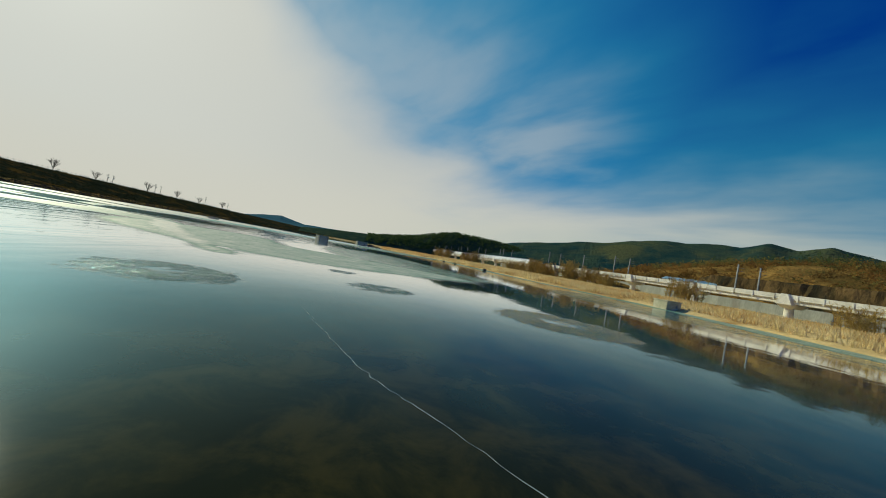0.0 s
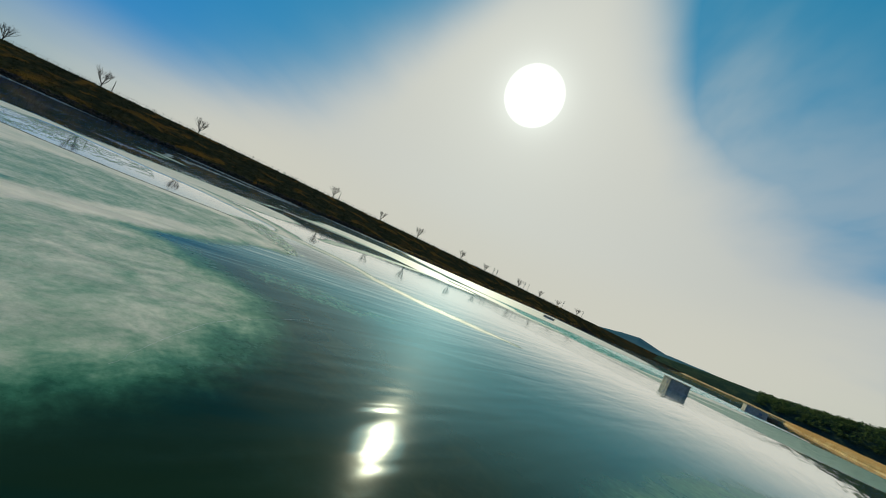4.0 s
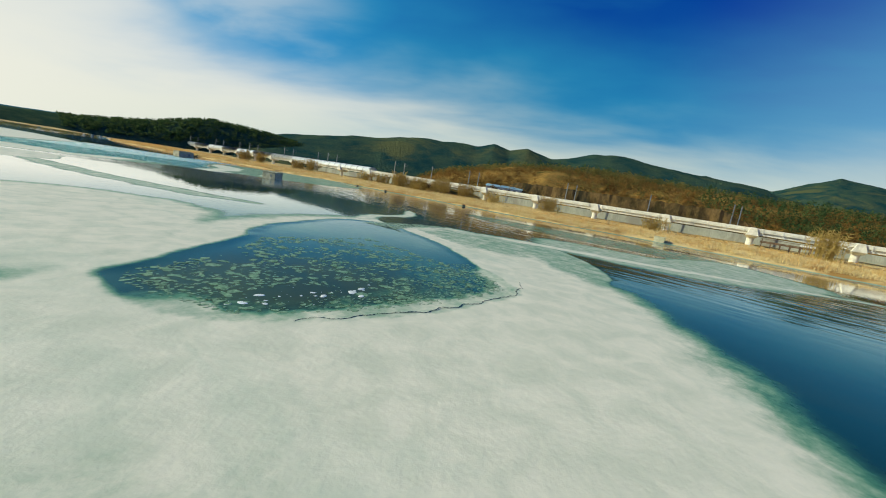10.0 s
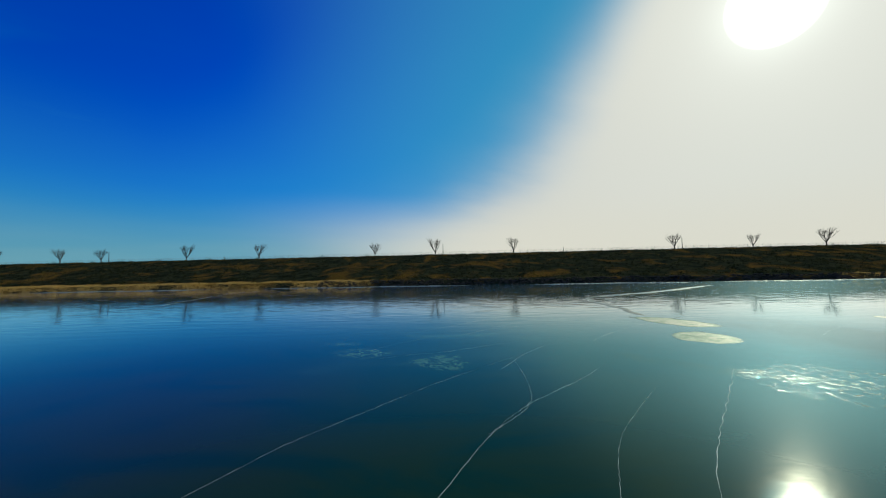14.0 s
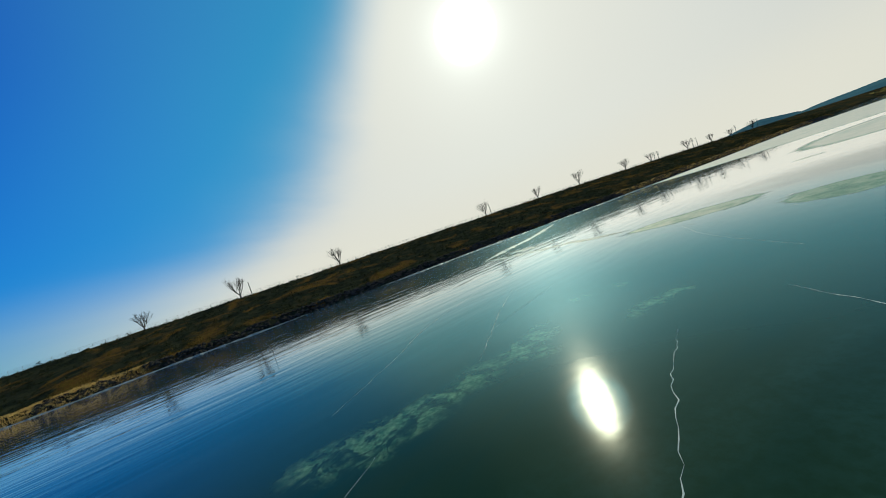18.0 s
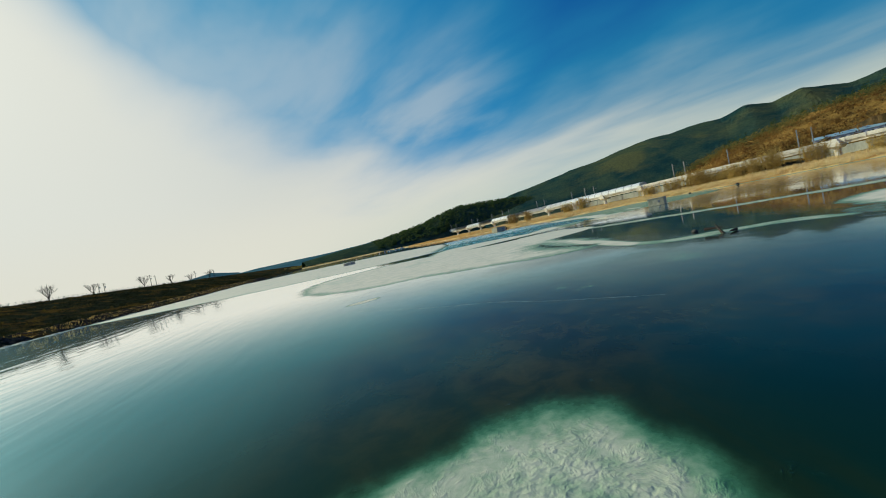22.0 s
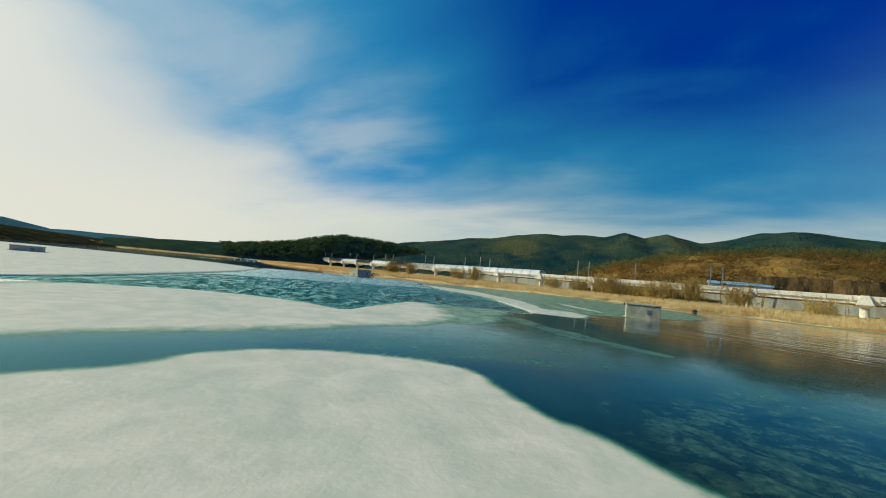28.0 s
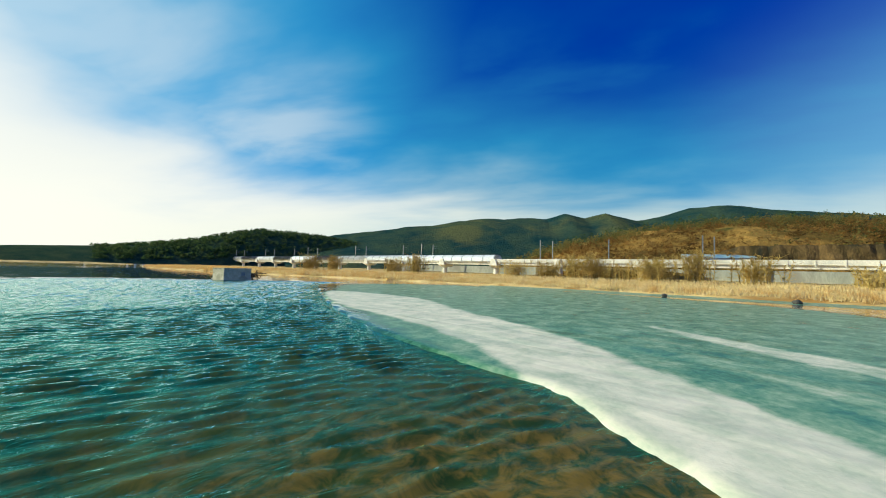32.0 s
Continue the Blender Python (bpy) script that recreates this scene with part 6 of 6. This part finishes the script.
for k in range(3200):
    x, y, r = rng.uniform(13.6, 23.6), rng.uniform(22.8, 26.2), rng.choice((0.07, 0.09, 0.11, 0.14, 0.18, 0.22))
    d = inside((x, y), CRUMBLED)
    if d > -0.1 and all(math.hypot(x - q[0], y - q[1]) > 0.56 * (r + q[3] * 0.34) for q in crumbs):
        crumbs.append((x, y, rng.uniform(-0.010, 0.006), r / 0.34, rng.uniform(0, 360)))
crumbs.append((22.5, 25.3, 0.0, 0.5, 40))
crumbs.sort(key=lambda q: -q[3])
scatter_plates([plate(80 + s, 0.34, 0.012) for s in range(8)], pale_floe, crumbs[:240], "broken plate of pale ice along the floe's edge", "broken ice plates", "ice_plate", "ice plate")
stuff_mesh("ice_rubble", small_plates([(x, y, f * 0.34) for x, y, z, f, turn in crumbs[240:]], 8, 0.008), pale_floe, "small pale green plates of rubble ice along the floe's edge", "ice")
lead_bits, lead_rng = [], random.Random(23)
for k in range(900):
    x, y, r = lead_rng.uniform(-18.2, -15.4), lead_rng.uniform(42.6, 53.5), lead_rng.choice((0.05, 0.07, 0.09, 0.12, 0.16, 0.2))
    if inside((x, y), LEAD) > -0.08 and len(lead_bits) < 70 and all(math.hypot(x - q[0], y - q[1]) > 0.8 * (r + q[3] * 0.34) for q in lead_bits):
        lead_bits.append((x, y, 0.002, r / 0.34, lead_rng.uniform(0, 360)))
scatter_plates([thin_floe(120 + s, 0.34) for s in range(6)], floe_mat, lead_bits, "clouded green piece of broken ice in the dark lead", "broken ice in the lead")
ridge_bits = []
for k in range(80):
    f = rng.random()
    ridge_bits.append((-11.9 + 6.7 * f + rng.gauss(0, 0.12), 25.9 - 11.6 * f ** 0.9 + rng.gauss(0, 0.2), 0.0, rng.choice((0.08, 0.1, 0.14, 0.2, 0.45)), rng.uniform(0, 360)))
scatter_plates([plate(100 + s, 0.3, 0.05) for s in range(6)], pale_floe, ridge_bits, "chunk of white ice on the pressure ridge", "pressure ridge chunks", "ice_chunk", "ice chunk")


def stone(x, y, r, seed):
    rng = random.Random(seed)
    bm = bmesh.new()
    bmesh.ops.create_icosphere(bm, subdivisions=2, radius=r)
    for v in bm.verts:
        v.co *= 1 + 0.3 * noise.noise(v.co * (1.6 / r) + Vector((seed, 0, 0)))
        v.co.z = v.co.z * 0.75 + r * 0.5
    ob = part("stone", bm, stone_mat, None, smooth=False)
    ob.matrix_basis = pose(x, y, -0.02, 0, 0, rng.uniform(0, 360))
    return tagged(ob, "dark stone frozen onto the ice", "stone", "stones on the ice")


for k, (x, y, r) in enumerate(((-7.4, 12.9, 0.14), (-8.4, 18.5, 0.18), (-15.6, 37, 0.16), (72, 62, 0.45), (70, 92, 0.4), (68, 104, 0.35))):
    stone(x, y, r, k)


def driftwood(x, y, n, size, z, seed):
    rng = random.Random(seed)
    thing = new("driftwood")
    for k in range(n):
        bm = bmesh.new()
        a = Vector((rng.gauss(0, size * 0.3), rng.gauss(0, size * 0.3), rng.uniform(0, size * 0.35)))
        w = Vector((rng.gauss(0, 1), rng.gauss(0, 1), rng.uniform(-0.1, 0.6))).normalized()
        limb(bm, a - w * size * 0.5, a + w * size * rng.uniform(0.3, 0.8), 0.09, 0.03, 5)
        part("branch", bm, bark, thing)
    thing.matrix_basis = pose(x, y, z)
    return tagged(thing, "tangle of dark driftwood branches", "driftwood")


driftwood(38.2, 166.5, 26, 2.4, 0.2, 3)
driftwood(-16.5, 34.8, 3, 0.8, 0.02, 4)


# ---- things on the railway bank upstream ----
timber = material("old_timber", (0.10, 0.06, 0.035), (0.19, 0.12, 0.07), 0.8, 0.85, 0.3, 8, stretch_by=(1, 1, 0.2))
board_blue = material("board_blue", (0.05, 0.16, 0.30), (0.08, 0.22, 0.38), 3.0, 0.5, 0.05)
plaster = material("plaster", (0.62, 0.55, 0.44), (0.74, 0.67, 0.55), 4.0, 0.85, 0.2)
tile_green = material("green_roof", (0.03, 0.16, 0.15), (0.05, 0.22, 0.20), 2.0, 0.6, 0.2)
sand = material("pale_sand", (0.62, 0.58, 0.52), (0.76, 0.72, 0.66), 5.0, 0.95, 0.7, 14, third=(0.5, 0.44, 0.36), bump_dist=0.2)


def at(az, dist, up=None):
    """A place by its bearing and distance from the river's middle."""
    x, y = -4.3 + dist * math.sin(radians(az)), 8.7 + dist * math.cos(radians(az))
    return x, y, (ground_z(x, y) if up is None else up)


def timber_deck(az, dist, length):
    thing = new("timber_platform")
    boxed("platform", -length / 2, length / 2, -2.2, 2.2, 2.0, 2.25, timber, thing)
    for k in range(8):
        for y in (-2.0, 2.0):
            x = -length / 2 + 0.4 + k * (length - 0.8) / 7
            boxed("post", x - 0.12, x + 0.12, y - 0.12, y + 0.12, -0.4, 3.0 if k % 7 == 0 else 2.0, timber, thing)
    boxed("beam", -length / 2, length / 2, -2.1, -1.95, 1.6, 1.98, timber, thing)
    boxed("rail", -length / 2, length / 2, -2.1, -2.0, 2.85, 2.97, timber, thing)
    boxed("cover", 1.0, 5.0, -1.2, 1.2, 2.26, 2.9, white_sheet, thing, "white sheet laid over the platform")
    x, y, z = at(az, dist)
    thing.matrix_basis = pose(x, y, z, 0, 0, -az + 6)
    return tagged(thing, "dark timber platform on posts under the viaduct", "platform")


def hoarding(az, dist, elev, w, h, legs, mat, label):
    thing = new("billboard")
    boxed("panel", -w / 2, w / 2, -0.3, 0.3, 0, h, mat, thing)
    boxed("frame", -w / 2 - 0.15, w / 2 + 0.15, -0.2, 0.2, -0.2, -0.004, steel, thing)
    for s in (-0.35, 0.35):
        boxed("leg", s * w - 0.15, s * w + 0.15, -0.15, 0.15, -legs, -0.21, steel, thing)
    x, y, z = at(az, dist, dist * math.tan(radians(elev)) + 3.4)
    thing.matrix_basis = pose(x, y, z, 0, 0, -az + 180)
    return thing, tagged(thing, label, "billboard")


timber_deck(95.0, 158, 17)
hoarding(124.2, 405, 4.2, 11, 2.2, 9, board_blue, "long blue sign board on posts above the trees")
white_board, _ = hoarding(135.6, 262, 2.6, 6.0, 3.2, 9, white_sheet, "white and blue billboard beside the railway")
boxed("picture", 0.6, 2.9, 0.301, 0.33, 0.3, 2.9, train_blue, white_board, "plain blue field on the billboard")


def far_house(az, dist, elev, w, h, roof, label):
    thing = new("house")
    boxed("wall", -w / 2, w / 2, -4, 4, -8, h, plaster, thing)
    boxed("roof", -w / 2 - 0.4, w / 2 + 0.4, -4.4, 4.4, h + 0.004, h + 0.9, roof, thing)
    for k in range(3):
        x = -w / 2 + w * (k + 0.5) / 3
        boxed("window", x - 0.7, x + 0.7, 3.9, 4.03, h - 2.4, h - 0.9, glass_dark, thing)
    x, y, z = at(az, dist, dist * math.tan(radians(elev)) + 3.4)
    thing.matrix_basis = pose(x, y, z, 0, 0, -az + 180)
    return tagged(thing, label, "house")


far_house(144.2, 412, 3.7, 7, 4.5, plaster, "pale plastered house above the pine slope")
far_house(145.7, 414, 3.6, 4.5, 4.0, tile_green, "house with a green roof above the pine slope")
far_house(149.8, 412, 3.5, 7, 4.0, plaster, "pale flat-roofed house above the pine slope")


def on_slope(az, dist):
    """A place on the straw slope."""
    f = (dist - 262) / 138 * 0.8
    top = 400 * math.tan(radians(curve_at(BANK_HILL)(az)))
    v = Vector((math.sin(radians(az)) * dist, math.cos(radians(az)) * dist, 0))
    lift = noise.fractal(v * (7.0 / 400), 1.0, 2.0, 5) * 0.05 * top
    return v.x, v.y, 2.0 * (1 - f) + top * math.sin(min(f / 0.8, 1.0) * math.pi / 2) + lift


def bluff(a0, a1, dist):
    verts, faces = [], []
    n, m = 40, 6
    for i in range(n + 1):
        az = a0 + (a1 - a0) * i / n
        deep = 22.0 * math.sin(math.pi * i / n) ** 0.5
        for j in range(m + 1):
            f = j / m
            x, y, z = on_slope(az, dist + f * deep)
            verts.append((x, y, z + 1.2 * math.sin(math.pi * f) + 0.5 * noise.noise((x * 0.3, y * 0.3, f))))
    for i in range(n):
        for j in range(m):
            a = i * (m + 1) + j
            faces.append((a, a + 1, a + m + 2, a + m + 1))
    ob = mesh_object("sand_bluff", verts, faces, sand, smooth=True)
    return tagged(ob, "bare pale sandy bluff above the grassy bank", "bluff", kind="structure")


bluff(149.0, 161.0, 285)


def parked_car(az, dist):
    thing = new("car")
    paint = material("silver_paint", (0.30, 0.31, 0.33), (0.36, 0.37, 0.39), 2.0, 0.3, 0.02, metal=0.6)
    bm = bmesh.new()
    box_mesh(bm, -2.2, 2.2, -0.88, 0.88, 0.35, 0.98)
    bmesh.ops.bevel(bm, geom=bm.edges[:], offset=0.14, segments=2, affect="EDGES")
    part("body", bm, paint, thing)
    bm = bmesh.new()
    v = box_mesh(bm, -1.7, 1.2, -0.8, 0.8, 0.96, 1.5)
    for p in v[4:]:
        p.co.x = p.co.x * 0.75 - 0.05
        p.co.y *= 0.85
    part("cabin", bm, glass_dark, thing, "dark glazed cabin")
    boxed("roof", -1.3, 0.86, -0.66, 0.66, 1.505, 1.55, paint, thing)
    for x in (-1.4, 1.4):
        for y in (-0.86, 0.86):
            bm = bmesh.new()
            bmesh.ops.create_cone(bm, cap_ends=True, segments=14, radius1=0.33, radius2=0.33, depth=0.22, matrix=Matrix.Translation((x, y, 0.33)) @ Matrix.Rotation(radians(90), 4, "X"))
            wheel = part("wheel", bm, stone_mat, thing)
            bm = bmesh.new()
            bmesh.ops.create_cone(bm, cap_ends=True, segments=14, radius1=0.2, radius2=0.2, depth=0.24, matrix=Matrix.Translation((x, y, 0.33)) @ Matrix.Rotation(radians(90), 4, "X"))
            part("rim", bm, steel, wheel, "grey steel rim")
    x, y, z = on_slope(az, dist)
    thing.matrix_basis = pose(x, y, z + 0.05, 0, 0, -az + 172)
    return tagged(thing, "silver estate car parked on the dry bank", "car")


parked_car(154.6, 278)

for az, dist, w in ((-170.8, 480, 5), (-167.8, 500, 7)):
    far_house(az, dist, 0.0, w, 3.2, plaster, "small white house on the far straw bank upstream")
for k, (az, dist) in enumerate(((171.5, 330), (172.3, 335), (-168, 470), (-163, 500))):
    x, y, z = at(az, dist)
    copy_thing(trees[k % 3], pose(x, y, z - 0.2, 0, 0, 50 * k) @ Matrix.Scale(1.3, 4))
